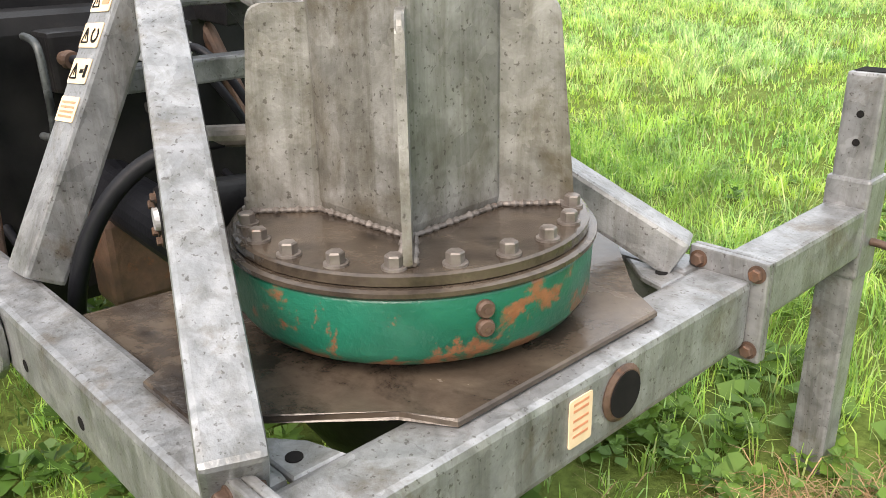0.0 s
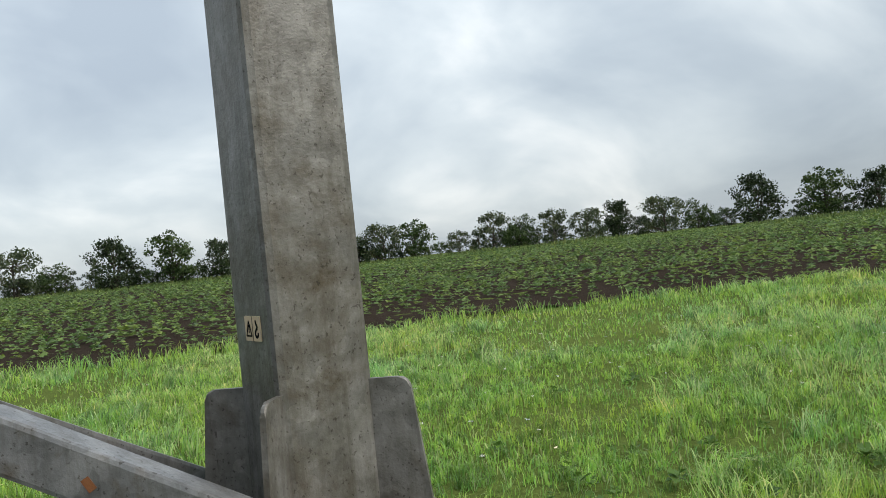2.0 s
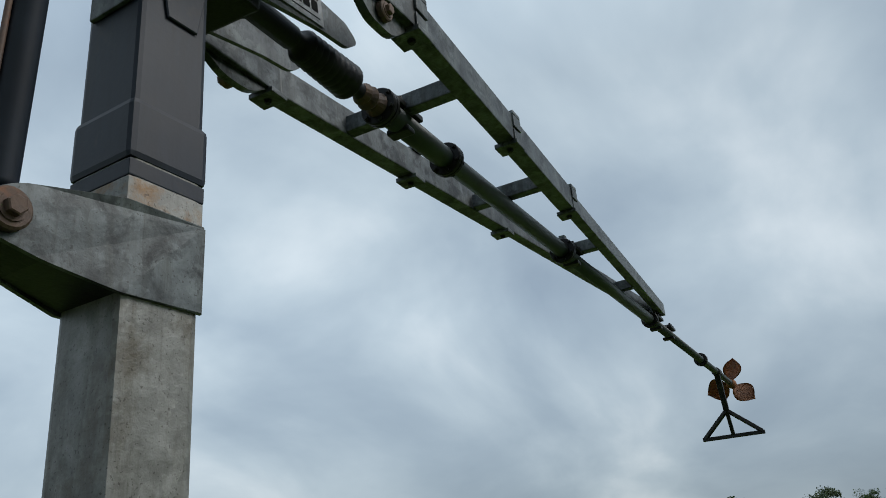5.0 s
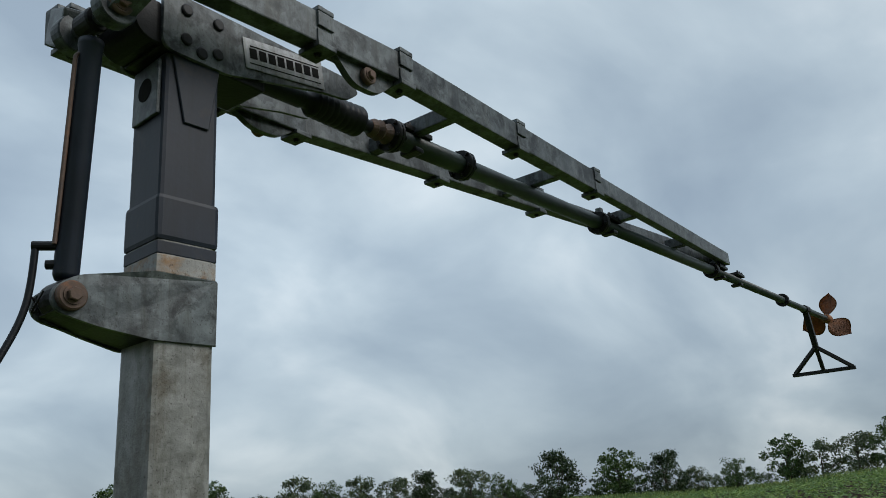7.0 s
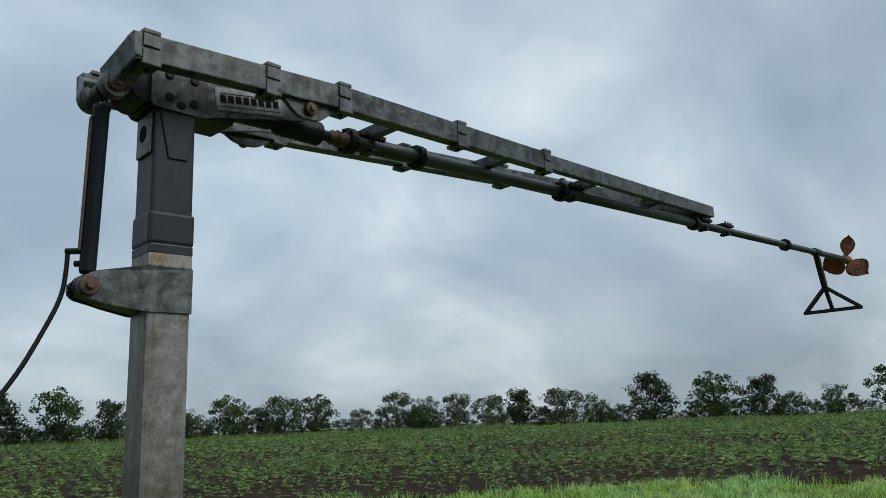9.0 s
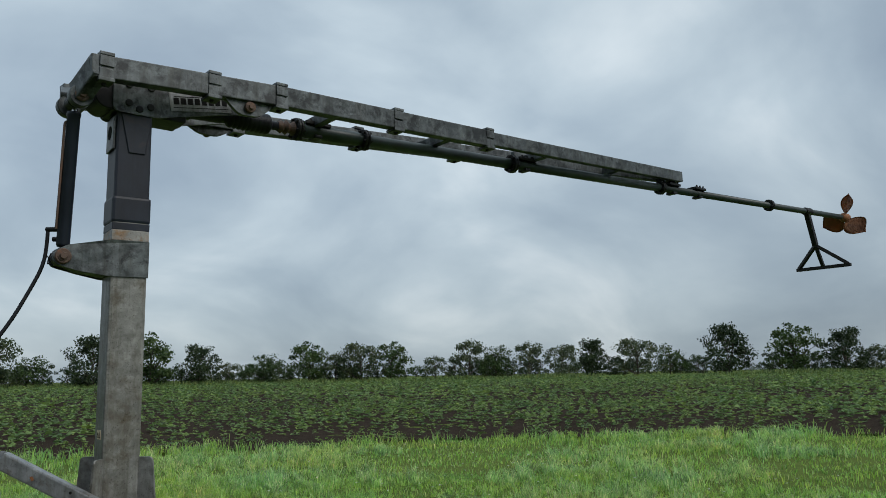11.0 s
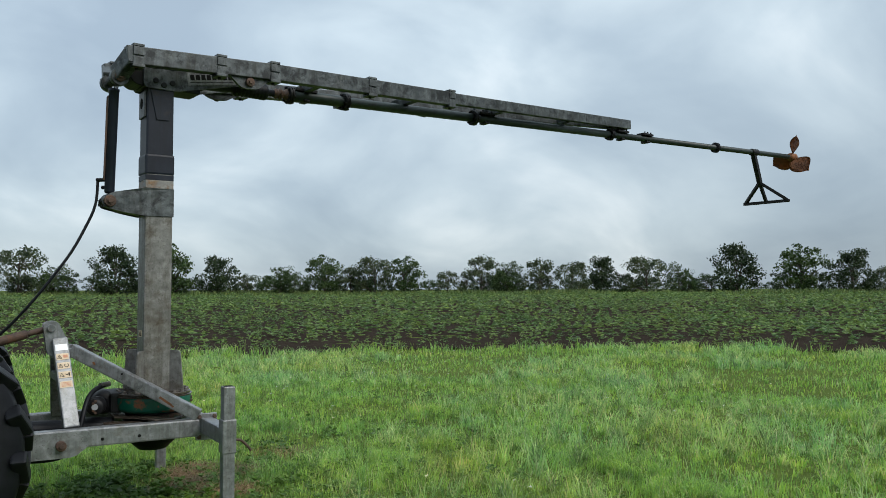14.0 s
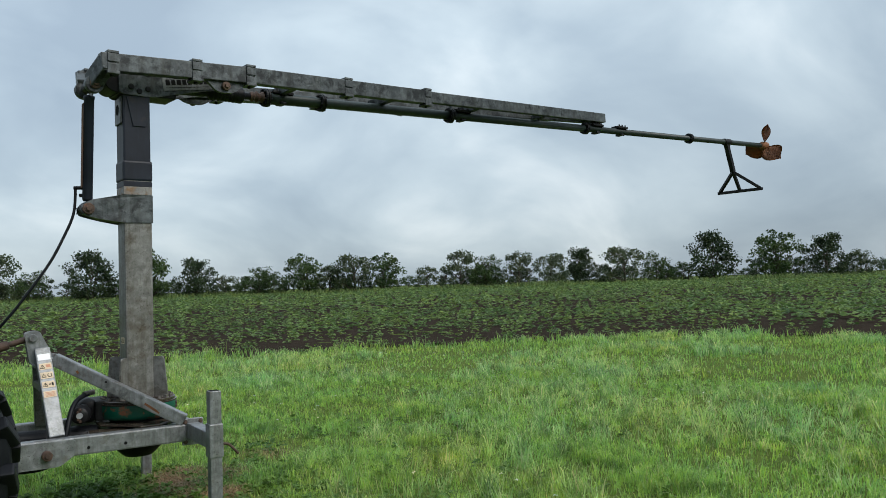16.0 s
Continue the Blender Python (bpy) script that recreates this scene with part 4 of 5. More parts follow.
# hook warning label
hk = part("warning_label", slab(bmesh.new(), rounded([(0.030, 1.312), (-0.052, 1.312), (-0.052, 1.262), (0.030, 1.262)], 0.004), "x", -0.1045, -0.1025, 0), CREAM, mast, "cream label with a warning triangle and a hook")
for a, b in (((0.022, 1.272), (0.008, 1.302)), ((0.008, 1.302), (-0.006, 1.272)), ((-0.006, 1.272), (0.022, 1.272))):
    part("triangle_line", beam(bmesh.new(), (-0.105, *a), (-0.105, *b), 0.003, 0.001, up=(1, 0, 0), bevel=0), INK, hk)
part("exclamation", boxed((-0.1054, 0.0068, 1.278), (-0.1047, 0.0092, 1.294), 0), INK, hk)
bm = bmesh.new()
hook = [(-0.030, 1.304), (-0.030, 1.297), (-0.0355, 1.293), (-0.036, 1.288), (-0.029, 1.284), (-0.0245, 1.279), (-0.0255, 1.273), (-0.032, 1.270), (-0.0385, 1.273), (-0.040, 1.279)]
for a, b in zip(hook, hook[1:]):
    beam(bm, (-0.105, *a), (-0.105, *b), 0.005, 0.001, up=(1, 0, 0), bevel=0)
part("hook_mark", bm, INK, hk)
part("label_divider", boxed((-0.1054, -0.0125, 1.262), (-0.1047, -0.0115, 1.312), 0), INK, hk)

# ---- boom ----
SLOPE = 0.0465


def chord_z(x):
    return 3.391 + SLOPE * x


DROP = 0.012  # the boom leans a little: its far beam hangs lower


def mid_y(x):
    return -0.012 + 0.0013 * x


def chord_half(x):
    """Half the boom's outer width at x."""
    return 0.36 - 0.057 * (x - 0.86) if x > 0.86 else 0.36 - 0.03 * (0.86 - x)


# GALV_BOOM's dark grey includes painted shade on all faces of the beams
boom = thing("boom", "long galvanised twin-beam boom with green drive pipe, streaked, colour darkened for shade", "boom")
for sgn in (-1, 1):
    def cy(x, inset=0.0):
        return mid_y(x) + sgn * (chord_half(x) - inset - (0.025 if sgn > 0 else 0.0))
    def cz(x):
        return chord_z(x) - (DROP if sgn > 0 else 0.0) * max(0.0, 1 - max(x, 0) / 7.0)
    bm = bmesh.new()
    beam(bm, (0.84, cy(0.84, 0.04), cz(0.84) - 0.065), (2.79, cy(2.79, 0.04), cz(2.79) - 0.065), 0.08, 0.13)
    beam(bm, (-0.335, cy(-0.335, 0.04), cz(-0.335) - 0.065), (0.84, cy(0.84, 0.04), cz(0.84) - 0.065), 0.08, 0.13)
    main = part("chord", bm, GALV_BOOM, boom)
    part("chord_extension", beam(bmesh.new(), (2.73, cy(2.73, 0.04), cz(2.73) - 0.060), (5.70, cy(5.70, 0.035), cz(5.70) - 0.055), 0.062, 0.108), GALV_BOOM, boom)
    for x in (-0.256, 0.37, 0.815, 1.79, 2.747):
        bm = bmesh.new()
        y, z = cy(x, 0.04), cz(x)
        beam(bm, (x - 0.04, y, z + 0.008), (x + 0.04, y, z + 0.008), 0.100, 0.020, bevel=0.004)
        beam(bm, (x - 0.04, y + sgn * 0.045, z - 0.035), (x + 0.04, y + sgn * 0.045, z - 0.035), 0.010, 0.060, bevel=0.003)
        beam(bm, (x - 0.04, y + sgn * 0.043, z - 0.105), (x + 0.04, y + sgn * 0.043, z - 0.105), 0.008, 0.055, bevel=0.003)
        beam(bm, (x - 0.045, y, z - 0.142), (x + 0.045, y, z - 0.142), 0.110, 0.022, bevel=0.004)
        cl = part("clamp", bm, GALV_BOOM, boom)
        part("bolt", hexbolt(bmesh.new(), (x, y, z - 0.154), (0, 0, -1), 0.012, 0.012), BLACK, cl)
    # cranked arm down and inwards to the lifting cylinder
    py = -0.155 if sgn < 0 else 0.085
    bm = bmesh.new()
    beam(bm, (-0.290, cy(-0.3, 0.03), cz(-0.3) - 0.065), (-0.338, py - sgn * 0.02, 3.195), 0.095, 0.125, bevel=0.010)
    turned(bm, (-0.335, py - sgn * 0.03, 3.178), (-0.335, py + sgn * 0.025, 3.178), [(0, 0.062), (0.1, 0.066), (0.9, 0.066), (1, 0.062)], 26)
    arm = part("cranked_arm", bm, GALV_BOOM, boom)
    bm = bmesh.new()
    rod(bm, (-0.335, py + sgn * 0.025, 3.178), (-0.335, py + sgn * 0.045, 3.178), 0.040, 24, 0.006)
    hexbolt(bm, (-0.335, py + sgn * 0.045, 3.178), (0, sgn, 0), 0.022, 0.018)
    part("pin_boss", bm, RUST, arm, "rusty pin head")
    # pivot lug
    x = 0.61
    lug = part("pivot_lug", slab(bmesh.new(), rounded([(0.44, cz(0.44) - 0.12), (0.80, cz(0.80) - 0.12), (0.685, 3.205 if sgn < 0 else 3.225), (0.545, 3.198 if sgn < 0 else 3.222)], [0.01, 0.01, 0.045, 0.045]), "y", *sorted((cy(x, 0.03), cy(x, 0.06)))), GALV_BOOM, boom)
    bm = bmesh.new()
    rod(bm, (x, cy(x, 0.03), 3.252), (x, cy(x, 0.005), 3.252), 0.035, 20, 0.004)
    hexbolt(bm, (x, cy(x, 0.005), 3.252), (0, sgn, 0), 0.019, 0.016)
    part("pivot_bolt", bm, RUST, lug, "rusty pivot bolt")
for x in (1.27, 2.36, 3.49, 4.57):
    h = chord_half(x) - 0.06
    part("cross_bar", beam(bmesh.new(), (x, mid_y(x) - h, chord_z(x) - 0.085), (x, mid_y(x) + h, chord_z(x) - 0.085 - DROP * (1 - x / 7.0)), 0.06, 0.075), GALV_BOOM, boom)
part("rear_tube", turned(bmesh.new(), (-0.335, -0.13, 3.178), (-0.335, 0.06, 3.178), [(0, 0.024), (1, 0.024)], 20), GALV_BOOM, boom)


# head that carries the boom on the mast
head = thing("turret", "dark galvanised turret of cheek plates between mast and boom", "turret")
for sgn in (-1, 1):
    y0, y1 = sorted((sgn * 0.112, sgn * 0.128))
    pts = [(-0.145, 3.142), (0.11, 3.142), (0.58, 3.256), (0.73, 3.278), (0.80, 3.335), (0.72, 3.375), (-0.15, 3.365)]
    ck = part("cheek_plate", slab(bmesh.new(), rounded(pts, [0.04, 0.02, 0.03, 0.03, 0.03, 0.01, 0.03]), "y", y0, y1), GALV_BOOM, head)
    for x, z in ((-0.06, 3.316), (-0.057, 3.204), (0.071, 3.319), (0.071, 3.20), (0.005, 3.176)):
        bm = bmesh.new()
        turned(bm, (x, sgn * 0.128, z), (x, sgn * 0.137, z), [(0, 0.022), (0.7, 0.022), (1, 0.017)], 18)
        part("bolt", bm, BLACK, ck)
part("head_tube", turned(bmesh.new(), (-0.165, -0.11, 3.235), (-0.165, 0.11, 3.235), [(0, 0.075), (0.03, 0.08), (0.97, 0.08), (1, 0.075)], 28), BLACK, head, "dark greasy pivot tube")
part("head_block", boxed((-0.14, -0.1105, 3.15), (0.30, 0.1105, 3.24), 0.01), BLACK, head)
name = part("name_plate", slab(bmesh.new(), rounded([(-0.2, -0.06), (0.2, -0.06), (0.2, 0.06), (-0.2, 0.06)], 0.004), "y", -0.0035, 0, 0), GALV, head, "silver name plate with a dark raised mark")
name.matrix_basis = pose(0.381, -0.129, 3.294, 0, -9.2, 0)
for k in range(8):
    x = -0.175 + k * 0.045
    part("raised_mark", boxed((x, -0.0050, -0.018), (x + 0.034, -0.0036, 0.022), 0.002), INK, name)
part("print_line", boxed((-0.17, -0.0044, 0.028), (0.18, -0.0036, 0.033), 0), INK, name)
part("print_line", boxed((-0.18, -0.0044, -0.040), (0.18, -0.0036, -0.036), 0), INK, name)

# ---- drive pipe ----


def pz(x):
    return 3.247 + 0.0385 * x


pipe = thing("drive_pipe", "dirty green drive pipe in flanged lengths under the boom", "pipe")


def along(x0, x1, prof, sides=24):
    return turned(bmesh.new(), (x0, mid_y(x0), pz(x0)), (x1, mid_y(x1), pz(x1)), prof, sides)


part("pipe_length", along(1.13, 3.235, [(0, 0.05), (0.24, 0.05), (0.25, 0.045), (1, 0.045)]), PIPE_GREEN, pipe, "", True)
part("pipe_length", along(3.235, 5.40, [(0, 0.042), (1, 0.042)]), PIPE_GREEN, pipe, "", True)
part("pipe_length", along(5.40, 9.62, [(0, 0.038), (0.85, 0.036), (0.99, 0.034), (1, 0.025)]), PIPE_GREEN, pipe, "", True)
for x, r in ((1.13, 0.078), (1.69, 0.078), (3.235, 0.078), (5.40, 0.070), (7.63, 0.070)):
    c = part("pipe_flange", along(x - 0.022, x + 0.022, [(0, r - 0.004), (0.1, r), (0.44, r), (0.45, r - 0.02), (0.55, r - 0.02), (0.56, r), (0.9, r), (1, r - 0.004)], 28), BLACK, pipe, "dark bolted flange")
    for i in range(6):
        a = radians(60 * i + 20)
        y, z = mid_y(x) + (r - 0.013) * math.cos(a), pz(x) + (r - 0.013) * math.sin(a)
        part("bolt", hexbolt(bmesh.new(), (x + 0.022, y, z), (1, 0, 0), 0.010, 0.014), BLACK, c)
        part("nut", hexbolt(bmesh.new(), (x - 0.022, y, z), (-1, 0, 0), 0.010, 0.014), BLACK, c)
for x in (1.28, 3.39, 5.60, 6.08):
    cl = part("pipe_clamp", box(bmesh.new(), (x - 0.10, mid_y(x) - 0.055, pz(x) + 0.036), (x + 0.10, mid_y(x) + 0.055, pz(x) + 0.062), 0.005), BLACK, pipe)
    for dx in (-0.06, 0.0, 0.06):
        part("bolt", hexbolt(bmesh.new(), (x + dx, mid_y(x) - 0.04, pz(x) + 0.062), (0, 0, 1), 0.009, 0.02), BLACK, cl)
    part("pipe_saddle", box(bmesh.new(), (x - 0.03, mid_y(x) - 0.05, pz(x) - 0.055), (x + 0.03, mid_y(x) + 0.05, pz(x) - 0.03), 0.008), BLACK, pipe)
for x in (3.27, 4.57, 5.50):
    part("hanger", box(bmesh.new(), (x - 0.02, mid_y(x) - 0.02, pz(x) + 0.03), (x + 0.02, mid_y(x) + 0.02, chord_z(x) - 0.06), 0.004), GALV_BOOM, pipe)
shaft = thing("drive_shaft", "black rubber-covered drive shaft with ribbed bellows and a greasy joint", "drive shaft")
prof = [(0, 0.05), (0.10, 0.055), (0.11, 0.042), (0.40, 0.042), (0.41, 0.036), (0.46, 0.036)]
for i in range(9):
    k = 0.47 + i * 0.045
    prof += [(k, 0.052 + 0.002 * i), (k + 0.022, 0.062 + 0.001 * i), (k + 0.035, 0.052 + 0.002 * i)]
prof += [(0.885, 0.05), (0.89, 0.03), (1, 0.03)]
part("shaft_cover", along(0.28, 1.00, prof), RUBBER, shaft, "", True)
bm = along(0.98, 1.10, [(0, 0.032), (0.2, 0.045), (0.35, 0.03), (0.5, 0.05), (0.75, 0.03), (1, 0.05)], 16)
part("universal_joint", bm, RUST, shaft, "rusty universal joint")

# ---- propeller and its guard ----
propeller = thing("propeller", "three-bladed propeller of orange rusty steel at the end of the pipe", "propeller")
px0 = 9.70
part("hub", along(9.58, 9.82, [(0, 0.04), (0.3, 0.062), (0.75, 0.058), (1, 0.03)], 20), PROP_RUST, propeller, "", True)
for k in range(3):
    bm = bmesh.new()
    rows_ = []
    for i in range(9):
        u = i / 8
        r = 0.045 + 0.295 * u
        half = 0.035 * (1 - u) + 0.150 * math.sin(min(1.0, u ** 0.85) * math.pi) ** 0.8 + 0.006
        twist = radians(58 - 36 * u)
        row = []
        for j in range(7):
            v = -1 + 2 * j / 6
            w = half * v
            row.append(bm.verts.new((w * math.sin(twist) + 0.02 * (1 - v * v) * u, w * math.cos(twist), r - 0.02 * v * v * u)))
        rows_.append(row)
    for a, b in zip(rows_, rows_[1:]):
        for j in range(6):
            bm.faces.new((a[j], a[j + 1], b[j + 1], b[j]))
    bmesh.ops.solidify(bm, geom=bm.faces[:], thickness=0.008)
    bm.transform(pose(px0, mid_y(px0), pz(px0), 0, -3.6, 0) @ Matrix.Rotation(radians(120 * k + 14), 4, "X"))
    part("blade", bm, PROP_RUST, propeller, "", True)
guard = thing("propeller_guard", "black triangular guard stand hanging below the propeller", "guard")
gx = 8.92
top, lft, rgt, mid = (8.75, 0.0, 3.15), (gx, 0.325, 2.885), (gx, -0.322, 2.885), (gx, 0.002, 2.885)
part("strut", beam(bmesh.new(), (8.60, 0.0, pz(8.60) - 0.03), top, 0.062, 0.062), BLACK, guard)
for a, b in ((top, lft), (top, rgt), (top, mid)):
    part("bar", beam(bmesh.new(), a, b, 0.042, 0.042), BLACK, guard)
part("foot_bar", beam(bmesh.new(), (gx, 0.355, 2.873), (gx, -0.350, 2.873), 0.046, 0.042), BLACK, guard)
part("clamp_collar", along(8.53, 8.69, [(0, 0.046), (0.1, 0.05), (0.9, 0.05), (1, 0.046)], 20), BLACK, guard)

# ---- lifting cylinder and hoses ----
cyl = thing("hydraulic_cylinder", "slim black hydraulic lifting cylinder beside the mast", "hydraulic cylinder")
CX0, CX1, CY = -0.352, -0.322, -0.022
part("barrel", turned(bmesh.new(), (CX0, CY, 2.33), (CX1 - 0.008, CY, 3.115), [(0, 0.030), (0.02, 0.036), (0.97, 0.036), (0.975, 0.039), (1, 0.039)], 24), DARK_PAINT, cyl, "", True)
part("rod", rod(bmesh.new(), (CX1 - 0.008, CY, 3.115), (CX1, CY, 3.16), 0.016, 18), CHROME, cyl, "bare chrome rod")
part("rod_eye", turned(bmesh.new(), (CX1 - 0.015, CY - 0.045, 3.178), (CX1 - 0.015, CY + 0.045, 3.178), [(0, 0.038), (0.1, 0.042), (0.9, 0.042), (1, 0.038)], 20), BLACK, cyl)
part("foot_eye", turned(bmesh.new(), (CX0, CY - 0.045, 2.275), (CX0, CY + 0.055, 2.275), [(0, 0.048), (0.1, 0.052), (0.9, 0.052), (1, 0.048)], 22), BLACK, cyl)
part("bracket_pin", rod(bmesh.new(), (CX0 - 0.006, -0.085, 2.270), (CX0, 0.065, 2.270), 0.022, 16), BLACK, cyl)
tube("oil_tube", [(-0.35, CY, 3.06), (-0.375, CY, 3.06), (-0.378, CY, 3.02), (-0.384, CY, 2.7), (-0.392, CY, 2.43)], 0.007, RUST, cyl, "thin rusty oil tube")
part("oil_fitting", rod(bmesh.new(), (-0.365, CY, 2.430), (-0.428, CY + 0.055, 2.430), 0.014, 12), BLACK, cyl)
part("oil_fitting", rod(bmesh.new(), (-0.365, CY, 2.374), (-0.396, CY + 0.030, 2.374), 0.014, 12), BLACK, cyl)
hose = thing("hydraulic_hose", "black hydraulic hose hanging from the cylinder towards the tractor", "hose")
tube("hose", [(-0.421, CY + 0.05, 2.44), (-0.421, CY + 0.05, 2.34), (-0.436, CY + 0.05, 2.22), (-0.50, CY + 0.05, 2.075), (-0.585, CY + 0.05, 1.90), (-0.70, CY + 0.05, 1.73), (-0.86, 0.06, 1.50), (-1.05, 0.22, 1.25), (-1.3, 0.32, 1.06)], 0.0105, RUBBER, hose)
tube("tie_wire", [(-0.43, CY + 0.05, 2.29), (-0.39, 0.03, 2.26), (-0.425, CY + 0.05, 2.22), (-0.41, -0.02, 2.29)], 0.003, BLACK, hose)

# ---- slewing motor and lower hoses ----
motor = thing("slewing_motor", "greasy black hydraulic motor and worm gear housing on the carrier frame", "hydraulic motor", M)
part("worm_housing", turned(bmesh.new(), (-0.36, 0.26, 0.785), (-0.36, -0.06, 0.785), [(0, 0.07), (0.05, 0.085), (0.9, 0.085), (1, 0.06)], 26), BLACK, motor, "", True)
part("motor_body", turned(bmesh.new(), (-0.40, -0.06, 0.785), (-0.455, -0.235, 0.785), [(0, 0.058), (0.5, 0.060), (0.52, 0.066), (0.62, 0.066), (0.64, 0.060), (0.94, 0.060), (1, 0.054)], 26), BLACK, motor, "", True)
part("end_cap", turned(bmesh.new(), (-0.4545, -0.234, 0.785), (-0.4575, -0.244, 0.785), [(0, 0.022), (1, 0.021)], 20), ALU, motor, "pale worn end cap")
for i in range(5):
    a = radians(72 * i)
    part("bolt", hexbolt(bmesh.new(), (-0.455 + 0.012 * math.cos(a), -0.236, 0.785 + 0.043 * math.sin(a)), (-0.3, -1, 0), 0.008, 0.01), RUST, motor)
part("gear_cover", boxed((-0.33, -0.10, 0.71), (-0.20, 0.22, 0.86), 0.02), BLACK, motor)
hose2 = thing("motor_hose", "thick black hydraulic hose looping from the slewing motor to the tractor", "hose", M)
tube("hose", [(-0.34, -0.10, 0.93), (-0.42, -0.16, 0.92), (-0.49, -0.24, 0.88), (-0.53, -0.31, 0.80), (-0.56, -0.36, 0.68), (-0.60, -0.37, 0.52), (-0.75, -0.35, 0.45), (-1.0, -0.30, 0.48)], 0.017, RUBBER, hose2)
part("hose_ferrule", rod(bmesh.new(), (-0.34, -0.10, 0.93), (-0.41, -0.15, 0.925), 0.02, 14), BOLT, hose2)

# ---- tractor ----
tractor = thing("tractor", "muddy dark tractor rear with large lugged tyres and blue-grey fenders", "tractor", M)


def wheel(y0, y1, cx, cz, R, face):
    w = new("wheel")
    w.parent = tractor
    prof = [(0.40, R * 0.50), (0.30, R * 0.53), (0.04, R * 0.57), (0.0, R * 0.80), (0.06, R * 0.93), (0.2, R * 0.955), (0.8, R * 0.955), (0.94, R * 0.93), (1.0, R * 0.80), (0.96, R * 0.57), (0.70, R * 0.53), (0.60, R * 0.50)]
    bm = turned(bmesh.new(), (cx, y0, cz), (cx, y1, cz), prof, 64)
    part("tyre", bm, RUBBER, w, "muddy lugged rubber tyre", True)
    n = 20
    for i in range(n):
        for half in (0, 1):
            a0 = 2 * math.pi * (i + 0.5 * half) / n
            bm = bmesh.new()
            pts = []
            m_ = (y0 + y1) / 2
            ys = (m_ + (0.012 if half else -0.012), y1 if half else y0)
            for u in (0, 0.5, 1):
                y = ys[0] + (ys[1] - ys[0]) * u
                a = a0 + 0.30 * u ** 1.2
                r = R * (0.953 if u < 0.9 else 0.90)
                pts.append((Vector((cx + r * math.cos(a), y, cz + r * math.sin(a))), Vector((math.cos(a), 0, math.sin(a)))))
            for (p, up), (q, _) in zip(pts, pts[1:]):
                beam(bm, p + up * 0.010, q + up * 0.010, 0.075, 0.075, up=up, bevel=0.012)
            part("lug", bm, RUBBER, w)
    yy = y0 + (y1 - y0) * (0.22 if face < 0 else 0.78)
    bm = turned(bmesh.new(), (cx, yy, cz), (cx, yy + face * 0.03, cz), [(0, R * 0.56), (0.5, R * 0.56), (1, R * 0.50)], 40)
    part("rim", bm, RIM, w, "dirty yellow steel rim", True)
    bm = turned(bmesh.new(), (cx, yy, cz), (cx, yy + face * 0.09, cz), [(0, 0.16), (1, 0.13)], 24)
    part("wheel_hub", bm, BLACK, w)
    return w


wheel(0.82, 1.30, -1.68, 0.78, 0.80, -1)
wheel(-1.90, -1.42, -1.77, 0.80, 0.80, -1)


def fender(y0, y1, cx, cz, R, a0, a1, lamps):
    f = new("fender")
    f.parent = tractor
    bm = bmesh.new()
    n = 10
    lo, hi = [], []
    for i in range(n + 1):
        a = radians(a0 + (a1 - a0) * i / n)
        c, s = math.cos(a), math.sin(a)
        lo.append((cx + R * c, cz + R * s))
        hi.append((cx + (R + 0.045) * c, cz + (R + 0.045) * s))
    slab(bm, lo + hi[::-1], "y", y0, y1, 0.006)
    part("fender_shell", bm, FENDER, f, "blue-grey fender")
    if lamps:
        part("reflector", boxed((-1.25, y0 - 0.012, 1.60), (-1.10, y0 + 0.05, 1.655), 0.008), RED_LENS, f, "red reflector")
        part("tail_lamp", boxed((-1.62, y0 - 0.05, 1.80), (-1.42, y0 + 0.06, 1.90), 0.012), RED_LENS, f, "red tail lamp")
        part("turn_lamp", boxed((-1.418, y0 - 0.05, 1.80), (-1.32, y0 + 0.06, 1.90), 0.012), AMBER, f, "amber turn lamp")


fender(0.92, 1.45, -1.70, 0.80, 0.97, 55, 130, True)
fender(-1.80, -1.42, -1.84, 0.80, 0.97, 66, 120, False)
part("rear_axle", turned(bmesh.new(), (-1.62, -1.45, 0.78), (-1.62, 0.85, 0.78), [(0, 0.09), (0.4, 0.12), (0.45, 0.2), (0.72, 0.2), (0.76, 0.12), (1, 0.09)], 20), BLACK, tractor)
part("rear_housing", boxed((-1.95, -0.22, 0.50), (-1.28, 0.22, 1.05), 0.04), BLACK, tractor)
part("rear_panel", boxed((-1.46, -0.42, 0.34), (-1.22, 0.78, 1.10), 0.05), BLACK, tractor)
part("valve_block", boxed((-1.215, -0.16, 0.92), (-1.10, 0.20, 1.06), 0.012), BLACK, tractor)
part("drawbar_plate", boxed((-1.215, -0.12, 0.36), (-1.08, 0.12, 0.60), 0.02), RUST, tractor)
part("side_guard", boxed((-2.2, 0.30, 0.45), (-1.48, 0.80, 1.45), 0.06), BLACK, tractor)
part("rear_body", boxed((-2.6, -0.40, 0.60), (-1.48, 0.30, 1.30), 0.06), BLACK, tractor)
for k in range(6):
    y = -0.13 + 0.055 * k
    part("oil_coupler", turned(bmesh.new(), (-1.105, y, 1.0), (-1.04, y, 1.0), [(0, 0.017), (0.5, 0.017), (0.55, 0.022), (1, 0.02)], 14), (RUST, ALU)[k % 2], tractor)
for k, (y0, y1, z1, dip) in enumerate(((-0.13, -0.30, 0.60, 0.30), (-0.02, -0.38, 0.50, 0.40), (0.09, 0.30, 0.62, 0.28), (0.15, 0.36, 0.50, 0.36))):
    tube("oil_hose", [(-1.05, y0, 1.0), (-0.96, y0, 1.02), (-0.90, (y0 + y1) / 2, 1.0 - dip * 0.5), (-0.92, y1, z1), (-1.1, y1, z1 - 0.05), (-1.22, y1, z1)], 0.011, RUBBER, tractor)
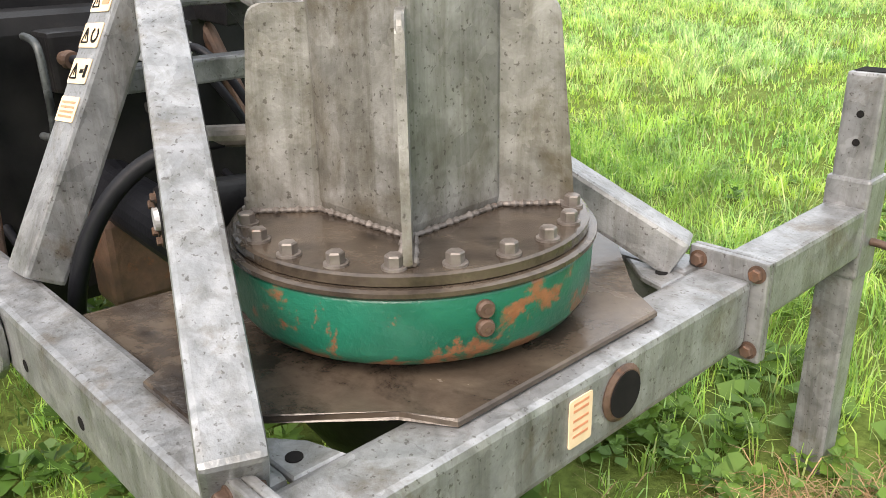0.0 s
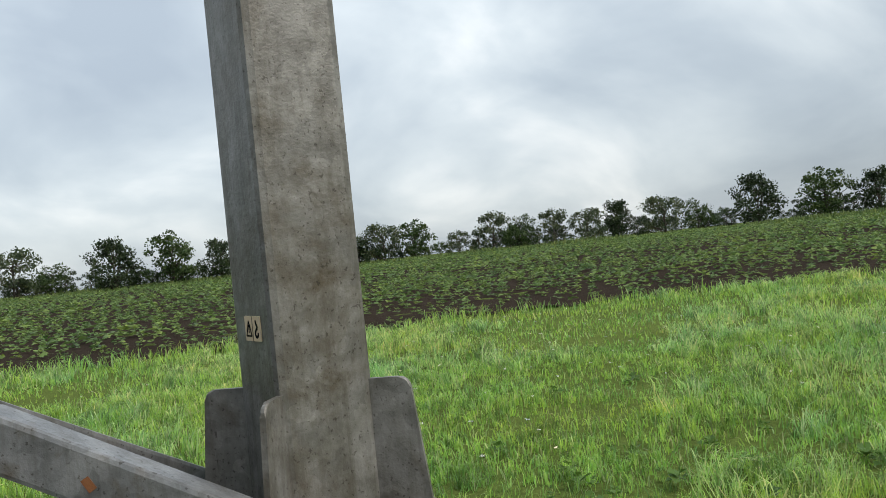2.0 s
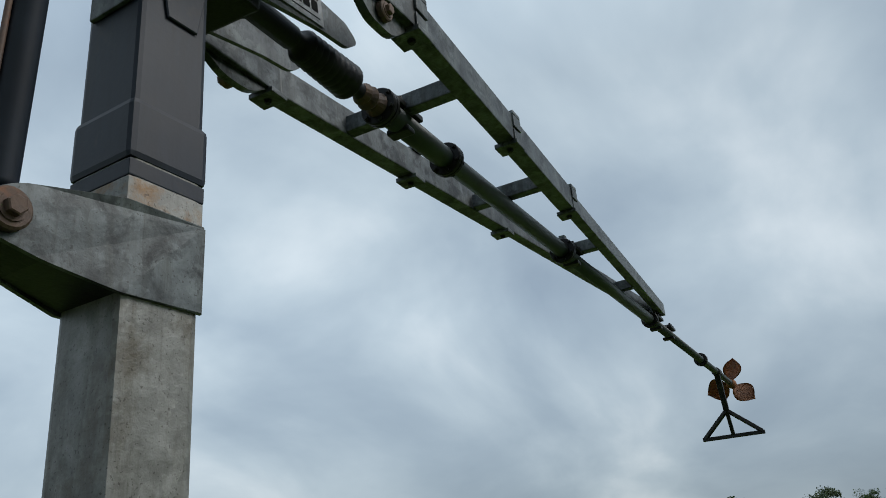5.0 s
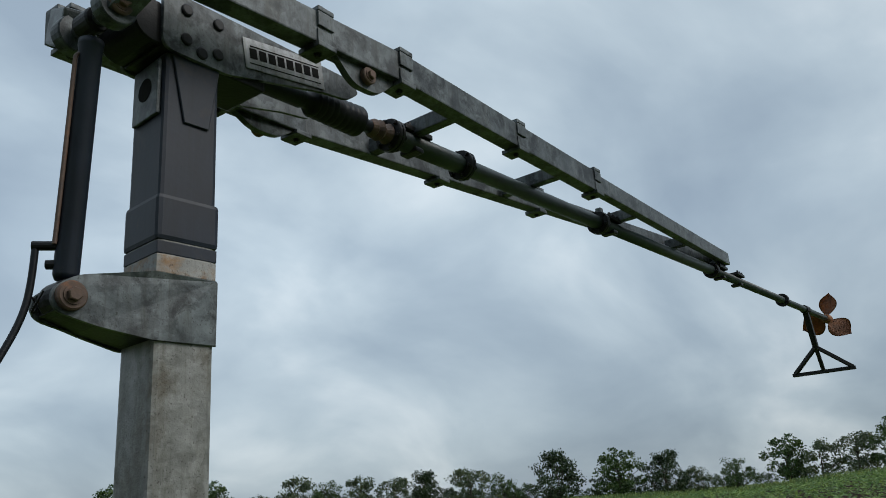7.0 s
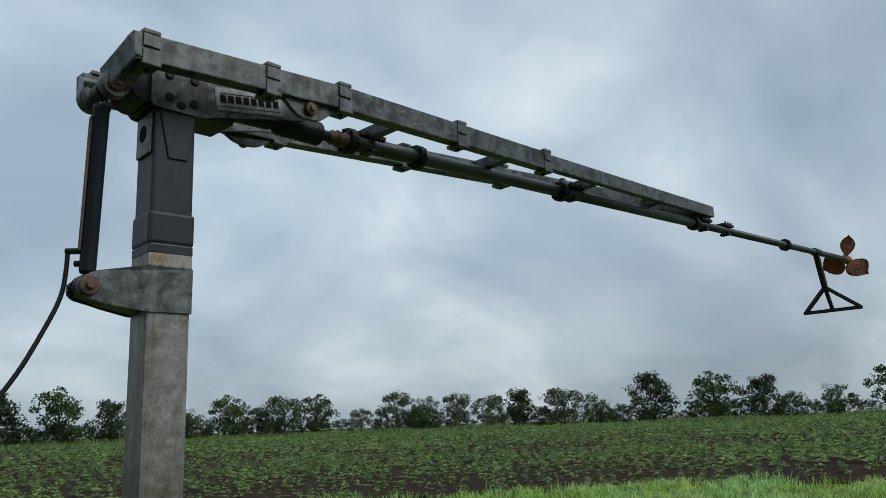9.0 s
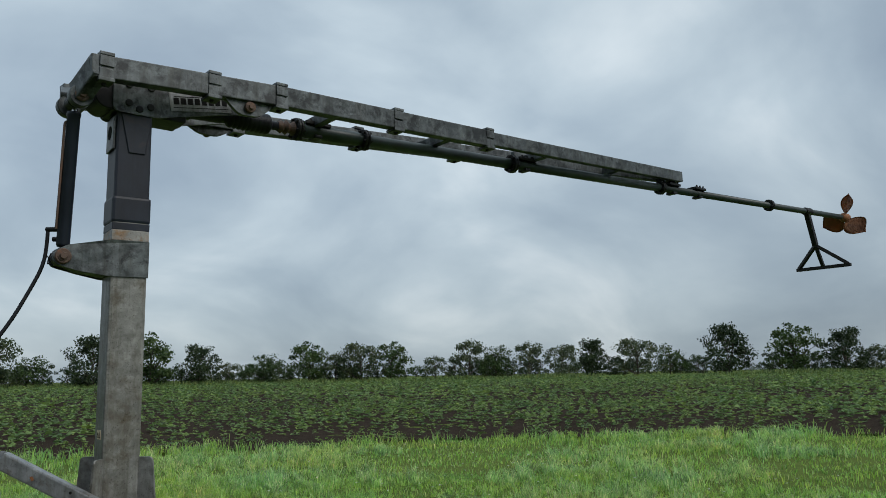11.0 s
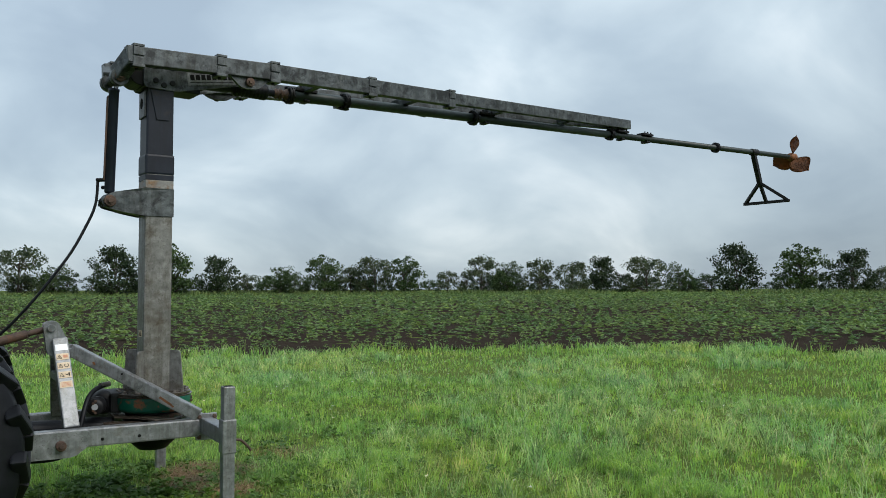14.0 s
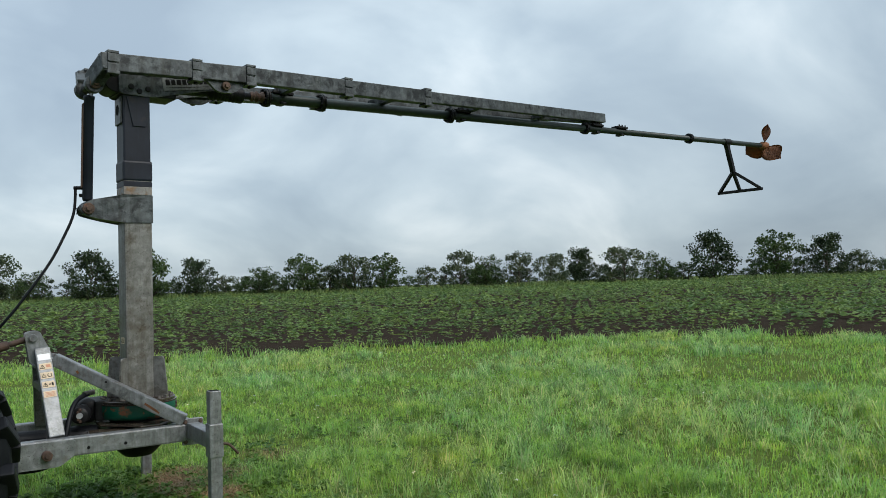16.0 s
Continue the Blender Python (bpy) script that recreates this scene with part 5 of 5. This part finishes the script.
for sgn in (-1, 1):
    part("stabiliser_bar", beam(bmesh.new(), (-1.2, sgn * 0.22, 0.50), (-0.85, sgn * 0.42, 0.57), 0.018, 0.03), RUST, tractor)
    part("lift_arm", beam(bmesh.new(), (-1.42, sgn * 0.26, 1.12), (-1.10, sgn * 0.32, 1.08), 0.05, 0.09), BLACK, tractor)
tube("hitch_handle", [(-1.06, -0.22, 1.06), (-0.99, -0.22, 1.06), (-0.97, -0.22, 1.02), (-0.97, -0.22, 0.88), (-0.99, -0.22, 0.84), (-1.06, -0.22, 0.84)], 0.009, GALV_BOOM, tractor, "bare steel loop handle")
for sgn in (-1, 1):
    part("lower_link", beam(bmesh.new(), (-1.45, sgn * 0.28, 0.52), (-0.72, sgn * 0.46, 0.585), 0.05, 0.085), BLACK, tractor)
    part("lift_rod", rod(bmesh.new(), (-1.25, sgn * 0.30, 1.05), (-1.02, sgn * 0.385, 0.56), 0.025, 12), RUST, tractor)
part("top_link", turned(bmesh.new(), (-1.32, 0, 1.18), (-0.735, -0.02, 1.345), [(0, 0.02), (0.2, 0.02), (0.21, 0.032), (0.75, 0.032), (0.76, 0.02), (1, 0.022)], 16), RUST, tractor, "rusty top link")
part("shaft_tube", turned(bmesh.new(), (-1.25, -0.03, 0.64), (-0.30, -0.06, 0.60), [(0, 0.085), (0.1, 0.072), (0.66, 0.072), (0.67, 0.084), (0.98, 0.084), (1, 0.07)], 22), RUBBER, tractor, "black plastic drive shaft guard")

# rust scrape on the near brace
p, q = Vector((-0.60, -0.115, 1.19)), Vector((0.215, -0.475, 0.705))
d, s, u = axes(p, q, (0, 0, 1))
s = -s if s.y > 0 else s
near_brace = [o for o in carrier.children if o.name.startswith("brace")][0]
for k, (t0, t1, h, w) in enumerate(((0.70, 0.80, -0.006, 0.016), (0.77, 0.82, -0.012, 0.012), (0.18, 0.20, 0.0, 0.014))):
    bm = beam(bmesh.new(), p.lerp(q, t0) + s * 0.0377 + u * h, p.lerp(q, t1) + s * 0.0377 + u * (h - 0.012), 0.0012, w, up=u, bevel=0)
    part("rust_scrape", bm, PROP_RUST, near_brace)
